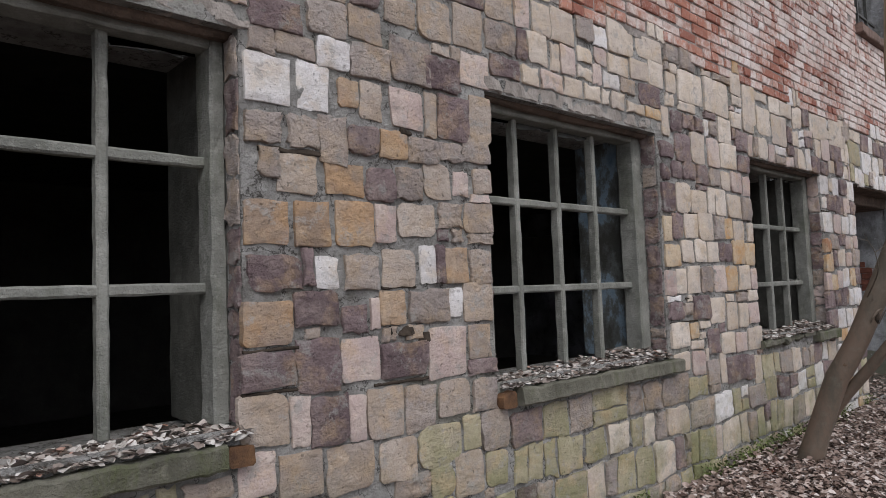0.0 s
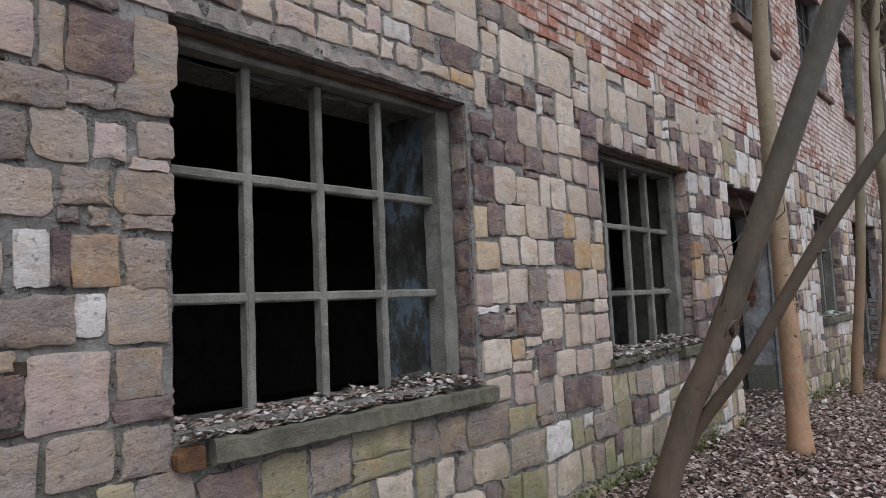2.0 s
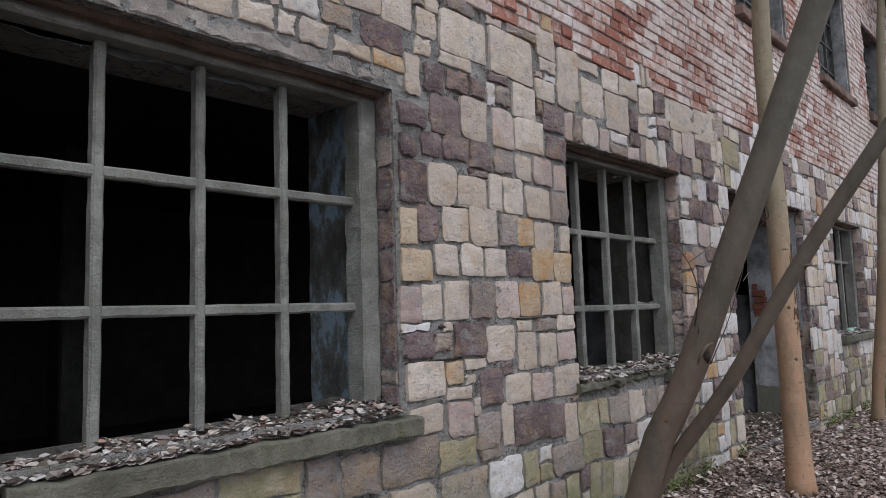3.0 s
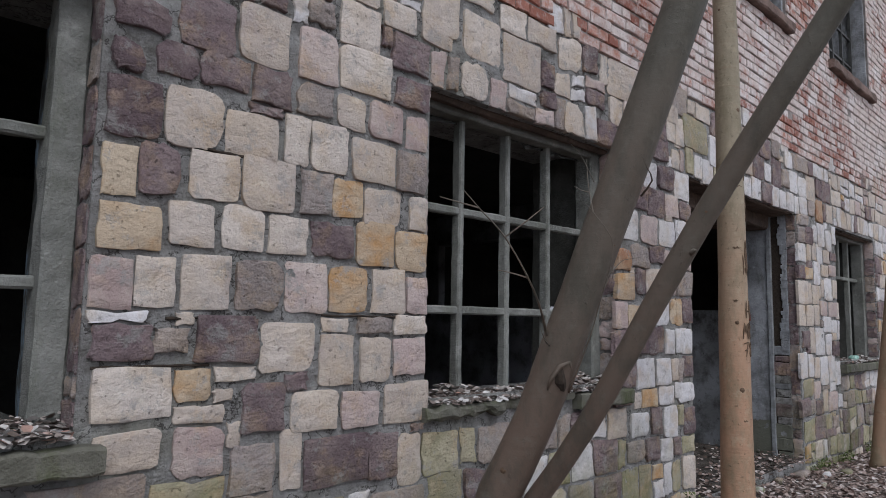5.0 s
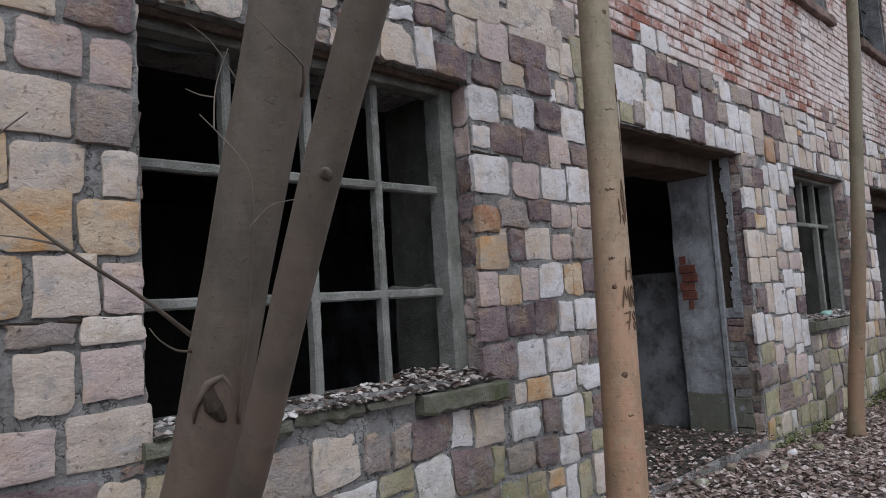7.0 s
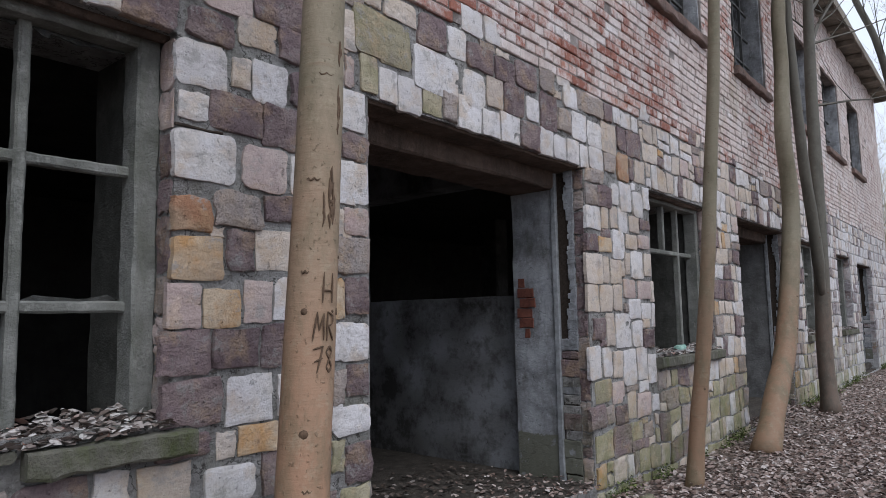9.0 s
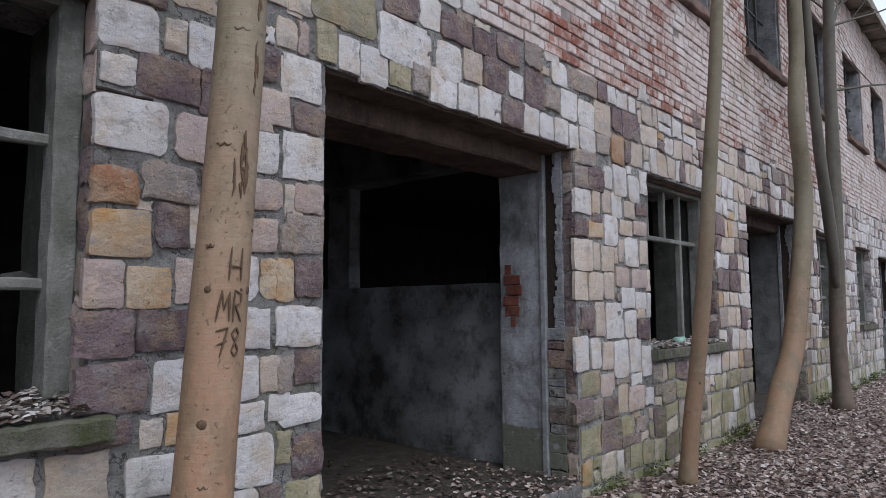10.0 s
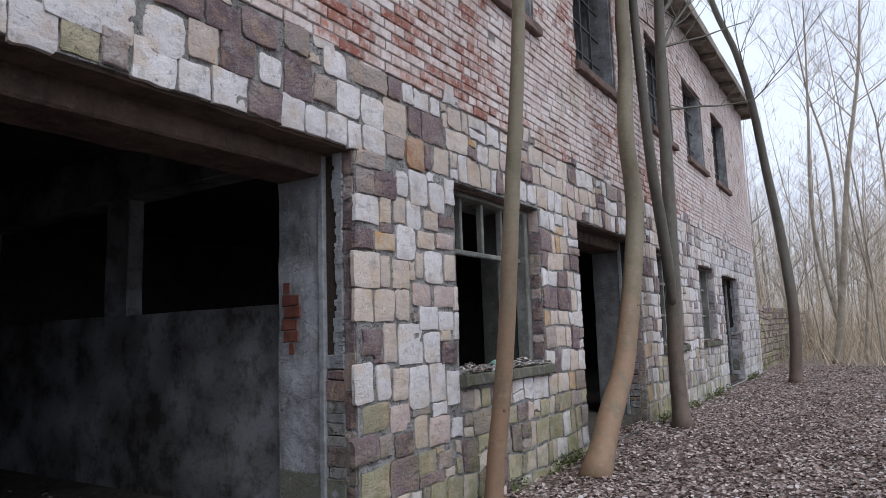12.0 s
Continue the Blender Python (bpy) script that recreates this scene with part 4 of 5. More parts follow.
lay(("k", 2.99, 3.12, 2.53, 2.70), ("c", 4.15, 4.29, 2.63, 2.77), ("c", 4.31, 4.67, 2.60, 2.82), ("c", 4.70, 5.09, 2.58, 2.84), ("p", 3.80, 4.04, 2.49, 2.63), ("c", 5.14, 5.34, 2.79, 2.96), ("c", 5.36, 5.58, 2.58, 2.91), ("c", 5.62, 5.89, 2.53, 2.77), ("c", 5.92, 6.23, 2.48, 2.75), ("c", 6.91, 7.28, 2.67, 2.90), ("c", 7.35, 7.82, 2.65, 2.95))
# second pier
lay(("p", 4.02, 4.19, 2.17, 2.27), ("p", 4.23, 4.43, 2.16, 2.35), ("c", 4.45, 4.66, 2.17, 2.39), ("k", 4.70, 4.88, 2.17, 2.38), ("c", 4.89, 5.10, 2.37, 2.56), ("c", 5.12, 5.30, 2.52, 2.64), ("g", 4.74, 4.85, 2.41, 2.50), ("c", 5.35, 5.54, 2.52, 2.75))
lay(("p", 4.02, 4.11, 2.02, 2.12), ("p", 4.16, 4.30, 2.04, 2.15), ("p", 4.31, 4.49, 2.04, 2.16), ("p", 4.51, 4.67, 2.02, 2.16), ("c", 4.90, 5.16, 2.18, 2.37), ("p", 5.17, 5.39, 2.34, 2.50))
lay(("p", 4.01, 4.18, 1.80, 1.99), ("c", 4.20, 4.40, 1.80, 2.01), ("c", 4.41, 4.62, 1.81, 1.97), ("c", 4.65, 4.76, 1.81, 2.01), ("g", 4.70, 4.87, 2.03, 2.15), ("c", 4.89, 5.03, 2.01, 2.15), ("k", 5.06, 5.24, 2.00, 2.16), ("k", 5.26, 5.39, 1.99, 2.14), ("p", 5.19, 5.39, 2.17, 2.30), ("c", 4.77, 4.95, 1.81, 2.01), ("c", 4.97, 5.21, 1.80, 1.98), ("g", 5.22, 5.39, 1.79, 1.97))
lay(("o", 4.01, 4.12, 1.60, 1.77), ("p", 4.13, 4.25, 1.62, 1.79), ("c", 4.29, 4.47, 1.63, 1.80), ("c", 4.49, 4.70, 1.62, 1.81), ("g", 4.73, 4.87, 1.63, 1.80), ("o", 4.88, 5.03, 1.64, 1.79), ("c", 5.04, 5.24, 1.62, 1.78), ("c", 5.29, 5.40, 1.62, 1.77))
lay(("o", 4.01, 4.21, 1.43, 1.58), ("c", 4.23, 4.39, 1.46, 1.61), ("c", 4.42, 4.58, 1.46, 1.62), ("c", 4.60, 4.77, 1.46, 1.61), ("p", 4.79, 4.99, 1.47, 1.60), ("o", 5.01, 5.20, 1.45, 1.63), ("o", 5.22, 5.40, 1.44, 1.61))
lay(("k", 4.00, 4.12, 1.24, 1.40), ("c", 4.14, 4.26, 1.25, 1.41), ("c", 4.28, 4.46, 1.24, 1.43), ("g", 4.48, 4.67, 1.25, 1.42), ("k", 4.68, 4.87, 1.24, 1.44), ("o", 4.88, 5.07, 1.25, 1.43), ("c", 5.10, 5.27, 1.25, 1.43), ("k", 5.29, 5.41, 1.25, 1.41))
lay(("p", 4.02, 4.20, 1.08, 1.19), ("g", 4.21, 4.32, 1.10, 1.18), ("p", 4.35, 4.57, 1.06, 1.22), ("c", 4.59, 4.82, 1.02, 1.20), ("c", 4.85, 4.98, 1.17, 1.22), ("c", 4.85, 5.01, 0.96, 1.15), ("g", 5.03, 5.20, 1.16, 1.23), ("c", 5.05, 5.20, 0.96, 1.14), ("c", 5.22, 5.41, 1.16, 1.24), ("k", 5.22, 5.40, 0.98, 1.14))
lay(("c", 4.03, 4.27, 0.89, 1.05), ("o", 4.28, 4.41, 0.94, 1.04), ("c", 4.42, 4.57, 1.00, 1.04), ("c", 4.42, 4.49, 0.93, 0.97), ("p", 4.53, 4.70, 0.81, 0.98), ("c", 4.73, 4.94, 0.79, 0.94), ("k", 4.96, 5.15, 0.78, 0.93), ("c", 5.18, 5.42, 0.78, 0.95), ("c", 4.28, 4.46, 0.86, 0.92), ("p", 4.70, 4.79, 0.95, 1.01))
lay(("c", 4.04, 4.25, 0.73, 0.85), ("k", 4.29, 4.47, 0.68, 0.85), ("g", 4.49, 4.67, 0.60, 0.76), ("c", 4.69, 4.78, 0.59, 0.80), ("p", 4.80, 5.09, 0.57, 0.75), ("p", 5.10, 5.25, 0.56, 0.75), ("c", 5.26, 5.39, 0.51, 0.73))
# third pier
lay(("c", 6.93, 7.08, 2.48, 2.65), ("k", 7.10, 7.33, 2.47, 2.70), ("p", 7.34, 7.64, 2.49, 2.65), ("c", 7.66, 7.78, 2.51, 2.71), ("c", 7.79, 7.92, 2.51, 2.71), ("c", 7.20, 7.43, 2.70, 2.78), ("c", 7.47, 7.70, 2.73, 2.86), ("g", 7.72, 7.97, 2.74, 2.94))
lay(("p", 7.04, 7.23, 2.32, 2.44), ("c", 7.26, 7.45, 2.36, 2.48), ("p", 7.46, 7.66, 2.35, 2.50), ("c", 7.73, 7.83, 2.33, 2.46))
lay(("w", 7.00, 7.22, 2.13, 2.31), ("c", 7.24, 7.32, 2.17, 2.29), ("w", 7.33, 7.51, 2.13, 2.31), ("p", 7.53, 7.74, 2.15, 2.31), ("w", 7.75, 7.92, 2.12, 2.31))
lay(("w", 7.01, 7.13, 1.99, 2.10), ("p", 7.14, 7.38, 1.98, 2.13), ("p", 7.39, 7.61, 1.95, 2.13), ("k", 7.62, 7.80, 1.98, 2.12))
lay(("w", 7.00, 7.26, 1.76, 1.95), ("k", 7.29, 7.51, 1.75, 1.94), ("w", 7.53, 7.75, 1.76, 1.93), ("w", 7.77, 7.90, 1.75, 1.96))
lay(("r", 7.00, 7.15, 1.56, 1.69), ("g", 7.17, 7.38, 1.59, 1.73), ("p", 7.40, 7.58, 1.63, 1.74), ("k", 7.59, 7.77, 1.60, 1.73), ("c", 7.78, 7.88, 1.58, 1.72))
lay(("o", 7.00, 7.21, 1.37, 1.54), ("p", 7.22, 7.35, 1.41, 1.58), ("c", 7.36, 7.56, 1.42, 1.59), ("k", 7.58, 7.75, 1.42, 1.56), ("g", 7.76, 7.88, 1.42, 1.55))
lay(("k", 6.98, 7.12, 1.19, 1.36), ("o", 7.13, 7.29, 1.19, 1.34), ("k", 7.31, 7.43, 1.21, 1.37), ("w", 7.45, 7.66, 1.22, 1.40), ("o", 7.67, 7.80, 1.23, 1.39))
lay(("p", 6.96, 7.16, 1.02, 1.18), ("p", 7.17, 7.37, 1.03, 1.18), ("p", 7.39, 7.56, 1.03, 1.20), ("w", 7.60, 7.72, 1.02, 1.19), ("w", 7.75, 7.86, 1.03, 1.19))
lay(("p", 6.97, 7.21, 0.83, 1.00), ("w", 7.23, 7.44, 0.81, 1.00), ("w", 7.47, 7.67, 0.82, 0.99), ("c", 7.68, 7.77, 0.84, 0.99))
lay(("p", 6.96, 7.16, 0.72, 0.80), ("c", 7.19, 7.27, 0.69, 0.79), ("o", 7.29, 7.47, 0.69, 0.80), ("w", 7.50, 7.70, 0.69, 0.81), ("w", 7.72, 7.82, 0.72, 0.83))
lay(("w", 7.14, 7.37, 0.51, 0.66), ("p", 7.40, 7.54, 0.51, 0.68), ("w", 7.56, 7.74, 0.47, 0.68))
lay(("g", 7.10, 7.30, 0.37, 0.49), ("p", 7.32, 7.49, 0.35, 0.50), ("w", 7.51, 7.68, 0.32, 0.47))
# third pier, far edge
lay(("c", 7.78, 7.86, 2.49, 2.69), ("l", 7.90, 8.32, 2.52, 2.77))
lay(("w", 7.76, 7.97, 2.11, 2.31), ("p", 7.83, 7.99, 1.97, 2.10), ("w", 7.79, 7.99, 1.76, 1.95), ("k", 7.83, 7.99, 1.61, 1.74), ("g", 7.80, 7.99, 1.43, 1.59), ("o", 7.75, 7.83, 1.22, 1.40), ("p", 7.84, 7.98, 1.24, 1.41))
lay(("w", 7.80, 7.98, 1.02, 1.20), ("g", 7.76, 7.83, 0.83, 0.98), ("p", 7.85, 7.98, 0.86, 1.00), ("w", 7.77, 7.99, 0.69, 0.82), ("p", 7.84, 7.99, 0.47, 0.64))
# pier past the big doorway
lay(("g", 10.21, 10.48, 2.21, 2.31), ("p", 10.38, 10.60, 2.04, 2.20), ("g", 10.20, 10.37, 2.04, 2.19), ("w", 10.61, 10.75, 2.08, 2.25), ("w", 10.77, 10.99, 2.04, 2.28), ("w", 11.01, 11.21, 2.02, 2.23))
lay(("w", 10.19, 10.42, 1.85, 2.03), ("c", 10.44, 10.55, 1.87, 2.04), ("c", 10.58, 10.71, 1.89, 2.06), ("w", 10.73, 10.90, 1.86, 2.06), ("c", 10.93, 11.11, 1.88, 2.02))
lay(("p", 10.18, 10.35, 1.68, 1.81), ("o", 10.38, 10.58, 1.69, 1.80), ("w", 10.60, 10.82, 1.65, 1.87), ("c", 10.85, 11.05, 1.74, 1.86), ("k", 11.09, 11.32, 1.76, 1.87))
lay(("c", 10.17, 10.41, 1.44, 1.66), ("c", 10.43, 10.52, 1.45, 1.65), ("c", 10.55, 10.73, 1.45, 1.63), ("c", 10.82, 10.90, 1.53, 1.70), ("w", 10.93, 11.14, 1.50, 1.73), ("c", 11.18, 11.32, 1.53, 1.72))
lay(("c", 10.17, 10.34, 1.23, 1.43), ("c", 10.36, 10.56, 1.23, 1.43), ("c", 10.58, 10.73, 1.24, 1.44), ("k", 10.77, 10.99, 1.34, 1.49), ("k", 11.03, 11.29, 1.33, 1.48), ("w", 10.84, 11.07, 1.17, 1.33), ("w", 11.09, 11.28, 1.17, 1.30))
lay(("p", 10.24, 10.42, 1.03, 1.18), ("c", 10.44, 10.58, 0.97, 1.22), ("w", 10.60, 10.87, 0.95, 1.21), ("w", 10.89, 11.09, 0.94, 1.15), ("p", 11.11, 11.31, 0.93, 1.08))
lay(("w", 10.16, 10.33, 0.74, 0.98), ("w", 10.37, 10.50, 0.74, 0.96), ("c", 10.53, 10.70, 0.73, 0.92), ("w", 10.71, 10.93, 0.65, 0.93), ("w", 10.96, 11.14, 0.67, 0.93), ("w", 11.17, 11.34, 0.63, 0.87))
lay(("l", 10.24, 10.47, 0.56, 0.72), ("k", 10.49, 10.71, 0.53, 0.69), ("c", 10.76, 10.90, 0.39, 0.60), ("k", 10.92, 11.18, 0.38, 0.57))
lay(("p", 10.14, 10.36, 0.39, 0.55), ("g", 10.38, 10.50, 0.40, 0.52), ("p", 10.54, 10.73, 0.37, 0.51), ("l", 10.79, 11.00, 0.21, 0.35), ("g", 11.03, 11.20, 0.21, 0.32))
# over the big doorway
lay(("w", 8.07, 8.20, 2.32, 2.48), ("w", 8.21, 8.39, 2.29, 2.49), ("l", 8.40, 8.56, 2.32, 2.48), ("g", 8.57, 8.69, 2.32, 2.48), ("w", 8.71, 8.93, 2.30, 2.51), ("w", 8.94, 9.12, 2.31, 2.47), ("w", 9.13, 9.35, 2.31, 2.50), ("p", 9.36, 9.58, 2.31, 2.48), ("w", 9.59, 9.76, 2.31, 2.49), ("w", 9.77, 9.93, 2.31, 2.48), ("w", 9.95, 10.12, 2.31, 2.48), ("w", 10.13, 10.26, 2.30, 2.47), ("w", 10.28, 10.51, 2.32, 2.49), ("g", 10.52, 10.71, 2.34, 2.48), ("r", 10.74, 10.96, 2.30, 2.52))
lay(("l", 7.94, 8.06, 2.33, 2.52), ("l", 8.08, 8.30, 2.52, 2.69), ("w", 8.33, 8.72, 2.45, 2.69), ("w", 8.76, 8.97, 2.46, 2.68), ("c", 8.99, 9.16, 2.50, 2.69), ("p", 9.18, 9.40, 2.50, 2.70), ("w", 9.43, 9.58, 2.51, 2.67), ("p", 9.60, 9.82, 2.49, 2.74), ("g", 9.84, 10.02, 2.52, 2.69), ("w", 10.04, 10.25, 2.50, 2.71), ("w", 10.27, 10.49, 2.49, 2.69), ("c", 10.50, 10.75, 2.49, 2.73), ("p", 10.77, 10.92, 2.55, 2.74), ("p", 10.94, 11.22, 2.53, 2.75))
lay(("p", 8.80, 9.06, 2.70, 2.85), ("p", 9.08, 9.30, 2.69, 2.84), ("g", 9.61, 9.79, 2.76, 2.96), ("w", 9.84, 10.01, 2.86, 2.98), ("w", 9.92, 10.12, 2.72, 2.88), ("g", 10.13, 10.53, 2.74, 2.89), ("w", 10.71, 10.84, 2.76, 2.90))


def courses(x0, x1, z0, z1, rng, mean_w=0.21, mean_h=0.19):
    """Rough courses of blocks that fill a field of wall: (x0, x1, z0, z1) of each."""
    def cuts(a, b, mean, spread):
        n = max(1, round((b - a) / mean))
        w = [rng.uniform(1 - spread, 1 + spread) for _ in range(n)]
        out, at = [a], a
        for v in w[:-1]:
            at += (b - a) * v / sum(w)
            out.append(at)
        return out + [b]

    rows = cuts(z0, z1, mean_h, 0.25)
    out = []
    for c, d in zip(rows, rows[1:]):
        cols = cuts(x0, x1, mean_w * rng.uniform(0.88, 1.12), 0.55)
        for a, b in zip(cols, cols[1:]):
            r = rng.random()
            if r < 0.10 and d - c > 0.15:
                m = c + (d - c) * rng.uniform(0.38, 0.62)
                out += [(a, b, c, m), (a, b, m, d)]
            elif r < 0.16 and b - a > 0.2:
                m, k = a + (b - a) * rng.uniform(0.5, 0.65), c + (d - c) * rng.uniform(0.4, 0.6)
                out += [(a, m, c, d), (m, b, c, k), (m, b, k, d)]
            else:
                out.append((a, b, c, d))
    return out


def block(corners, rng, joint, proud, round_off=0.2, rugged=0.004, ragged=0.010):
    """One split stone in its own plane (u, v, outwards): broken outline, sharp shoulders and an uneven face."""
    c = Vector((sum(p[0] for p in corners) / 4, sum(p[1] for p in corners) / 4))
    pts = [Vector(p) for p in corners]
    outline = []
    for i in range(4):
        p, a, b = pts[i], pts[i - 1], pts[(i + 1) % 4]
        ea, eb = (a - p), (b - p)
        cut = min(ea.length, eb.length) * round_off * rng.uniform(0.25, 1.5)
        outline += [p + ea.normalized() * cut, p + (ea.normalized() + eb.normalized()) * cut * 0.30, p + eb.normalized() * cut]
        outline += [p + eb * rng.uniform(0.36, 0.46), p + eb * rng.uniform(0.56, 0.66)]
    rings = [[], [], [], []]
    tilt = Vector((rng.uniform(-0.04, 0.04), rng.uniform(-0.04, 0.04)))
    seed = rng.uniform(0, 90)
    for p in outline:
        d = p - c
        g = max(0.3, 1 - (joint + rng.uniform(-1.1, 0.9) * ragged) / max(d.length, 0.02))
        q = c + d * g
        rings[0].append((q.x, q.y, -0.012))
        for ring, f, lift in ((1, 0.985, 0.86), (2, 0.93, 0.98), (3, 0.5, 1.0)):
            e = c + d * (g * f)
            bump = noise.noise((e.x * 16, e.y * 16, seed)) + 0.6 * noise.noise((e.x * 41, e.y * 41, seed))
            rings[ring].append((e.x, e.y, proud * lift + tilt.dot(e - c) + bump * rugged * 1.5))
    n = len(outline)
    vs = rings[0] + rings[1] + rings[2] + rings[3] + [(c.x, c.y, proud + 1.5 * rugged * noise.noise((c.x * 16, c.y * 16, seed)))]
    fs = [(k * n + i, k * n + (i + 1) % n, (k + 1) * n + (i + 1) % n, (k + 1) * n + i) for k in (0, 1, 2) for i in range(n)]
    fs += [(3 * n + i, 3 * n + (i + 1) % n, 4 * n) for i in range(n)]
    return vs, fs


def top_of_stone(x):
    return 2.95 + 0.07 * noise.noise((x * 1.3, 0, 0)) + 0.05 * math.sin(x * 5.1)


def tone(x, z, rng):
    if 7.9 < x < 10.7 and 2.31 < z < 2.52 and rng.random() < 0.6:
        return "white"
    r = rng.random()
    if z < 0.72 and r < (0.62 if x < 6 else 0.36):
        return "lichen" if r < (0.40 if x < 6 else 0.22) else "grey"
    r = rng.random()
    if x < 2.6 and z > 1.5:
        table = (("purple", 0.20), ("grey", 0.36), ("dun", 0.27), ("brown", 0.04), ("pink", 0.13))
    elif x < 2.6:
        table = (("purple", 0.34), ("grey", 0.39), ("dun", 0.11), ("brown", 0.05), ("pink", 0.11))
    elif x < 5.4:
        table = (("purple", 0.15), ("grey", 0.10), ("cream", 0.47), ("white", 0.09), ("ochre", 0.06), ("pink", 0.13))
    elif x > 17:
        table = (("purple", 0.12), ("grey", 0.14), ("cream", 0.30), ("white", 0.42), ("pink", 0.02))
    elif 10 < x < 14:
        table = (("purple", 0.17), ("grey", 0.11), ("cream", 0.33), ("white", 0.32), ("ochre", 0.02), ("pink", 0.05))
    else:
        table = (("purple", 0.24), ("grey", 0.12), ("cream", 0.28), ("white", 0.29), ("ochre", 0.025), ("pink", 0.045))
    for name, p in table:
        r -= p
        if r <= 0:
            return name
    return "cream"


STONE_ORDER = list(STONES)


def stone_facing():
    rng = random.Random(11)
    lows = [(a, b, c, d) for _, a, b, c, d in LOWER]
    doors = [h for h in lows if h[2] < 0.2]
    edge_x = [v for h in lows for v in h[:2]]
    fields = []
    ends = [LEFT] + [v for h in doors for v in h[:2]] + [RIGHT]
    for a, b in zip(ends[::2], ends[1::2]):
        fields += courses(a, b, -0.30, SILL - 0.145, rng)
    ends = [LEFT] + edge_x + [RIGHT]
    for a, b in zip(ends[::2], ends[1::2]):
        fields += courses(a, b, SILL - 0.145, 2.31, rng)
    for a, b, c, d in lows:
        if d < 2.29:
            fields += courses(a, b, d, 2.31, rng)
    fields += courses(LEFT, RIGHT, 2.31, 2.52, rng, 0.165, 0.21) + courses(LEFT, RIGHT, 2.52, 3.08, rng)

    def warp(x, z):
        d = noise.noise_vector((x * 2.3, z * 2.3, 4.0))
        e = noise.noise_vector((x * 7, z * 7, 9.0))
        near = min(abs(x - v) for v in edge_x)
        k = min(1.0, near / 0.12)
        zk = 0.3 if abs(z - 2.31) < 0.03 else 1.0
        return x + (0.045 * d.x + 0.022 * e.x) * k, z + (0.040 * d.y + 0.020 * e.y) * zk

    taken = [r[1:] for r in LAID] + [(p - 0.01, q + 0.06, v, v + 0.085) for _, p, q, u, v in LOWER[1:3]]

    def trimmed(a, b, c, d):
        """What is left of a chance block once the blocks already laid are kept clear of; None where too little is."""
        for p, q, u, v in taken:
            if p < b and q > a and u < d and v > c:
                cuts = [(a, min(b, p), c, d), (max(a, q), b, c, d), (a, b, c, min(d, u)), (a, b, max(c, v), d)]
                a, b, c, d = max(cuts, key=lambda r: max(0, r[1] - r[0]) * max(0, r[3] - r[2]))
                if b - a < 0.055 or d - c < 0.05:
                    return None
        return a, b, c, d

    cover = {}
    rest = Mesh()
    todo = [(name, True, r) for name, *r in LAID]
    todo += [(tone((f[0] + f[1]) / 2, (f[2] + f[3]) / 2, rng), False, f) for f in fields]
    for name, laid, (x0, x1, z0, z1) in todo:
        cx, cz = (x0 + x1) / 2, (z0 + z1) / 2
        if not laid:
            left = trimmed(x0, x1, z0, z1)
            if cz > top_of_stone(cx) or left is None:
                continue
            whole = left == (x0, x1, z0, z1)
            x0, x1, z0, z1 = left
            cx, cz = (x0 + x1) / 2, (z0 + z1) / 2
        if z1 > 2.3:
            for i in range(int(x0 * 20), int(x1 * 20) + 1):
                cover[i] = max(cover.get(i, 2.45), z1 - 0.03)
        if laid:
            e, g = 0.005, 0.0035
            quad = [(x + rng.uniform(-e, e), z + rng.uniform(-e, e)) for x, z in ((x0 - g, z0 - g), (x1 + g, z0 - g), (x1 + g, z1 + g), (x0 - g, z1 + g))]
        elif whole:
            quad = [warp(x0, z0), warp(x1, z0), warp(x1, z1), warp(x0, z1)]
        else:
            quad = [(x0, z0), (x1, z0), (x1, z1), (x0, z1)]
        rocky = name in ("purple", "grey", "rust")
        proud = rng.uniform(0.012, 0.019) + (0.006 if rocky else 0)
        joint = rng.uniform(0.0, 0.005) if laid else rng.uniform(0.007, 0.018)
        vs, fs = block(quad, rng, joint, proud, rng.uniform(0.05, 0.20), 0.0055 if rocky else 0.0022, 0.009 if rocky or not laid else 0.005)
        vs = [(u, FACE - n, v) for u, v, n in vs]
        if laid and cx < 8.1:
            m = Mesh()
            m.add(vs, fs)
            part("stone", m, STONES[name], wall_front, "", "crisp")
        else:
            rest.add(vs, fs, STONE_ORDER.index(name))
    ob = part("far_stones", rest, list(STONES.values()), wall_front, "mixed rubble stones of the long wall", "crisp")
    tagged(ob, kind="stuff")
    # stones of the reveals that face along the wall
    rest = Mesh()
    for a, b, c, d in lows:
        deep = 0.115 if c > 0.2 else 0.095
        for y0, y1, z0, z1 in courses(FACE + 0.004, FACE + deep, max(c, -0.1), d - 0.01, rng, 0.14, 0.19):
            name = rng.choice(("purple", "purple", "purple", "grey", "grey", "pink"))
            for x, s in ((a, 1), (b, -1)):
                vs, fs = block([(y0, z0), (y1, z0), (y1, z1), (y0, z1)], rng, 0.007, 0.008, 0.2, 0.006)
                vs = [(x + s * n, u, v) for u, v, n in vs]
                rest.add(vs, fs if s < 0 else [tuple(reversed(f)) for f in fs], STONE_ORDER.index(name))
    tagged(part("reveal_stones", rest, list(STONES.values()), wall_front, "purple and grey stones of the reveals", "crisp"), kind="stuff")
    mortar_bed(lows, cover)
    joint_shades()
    return cover


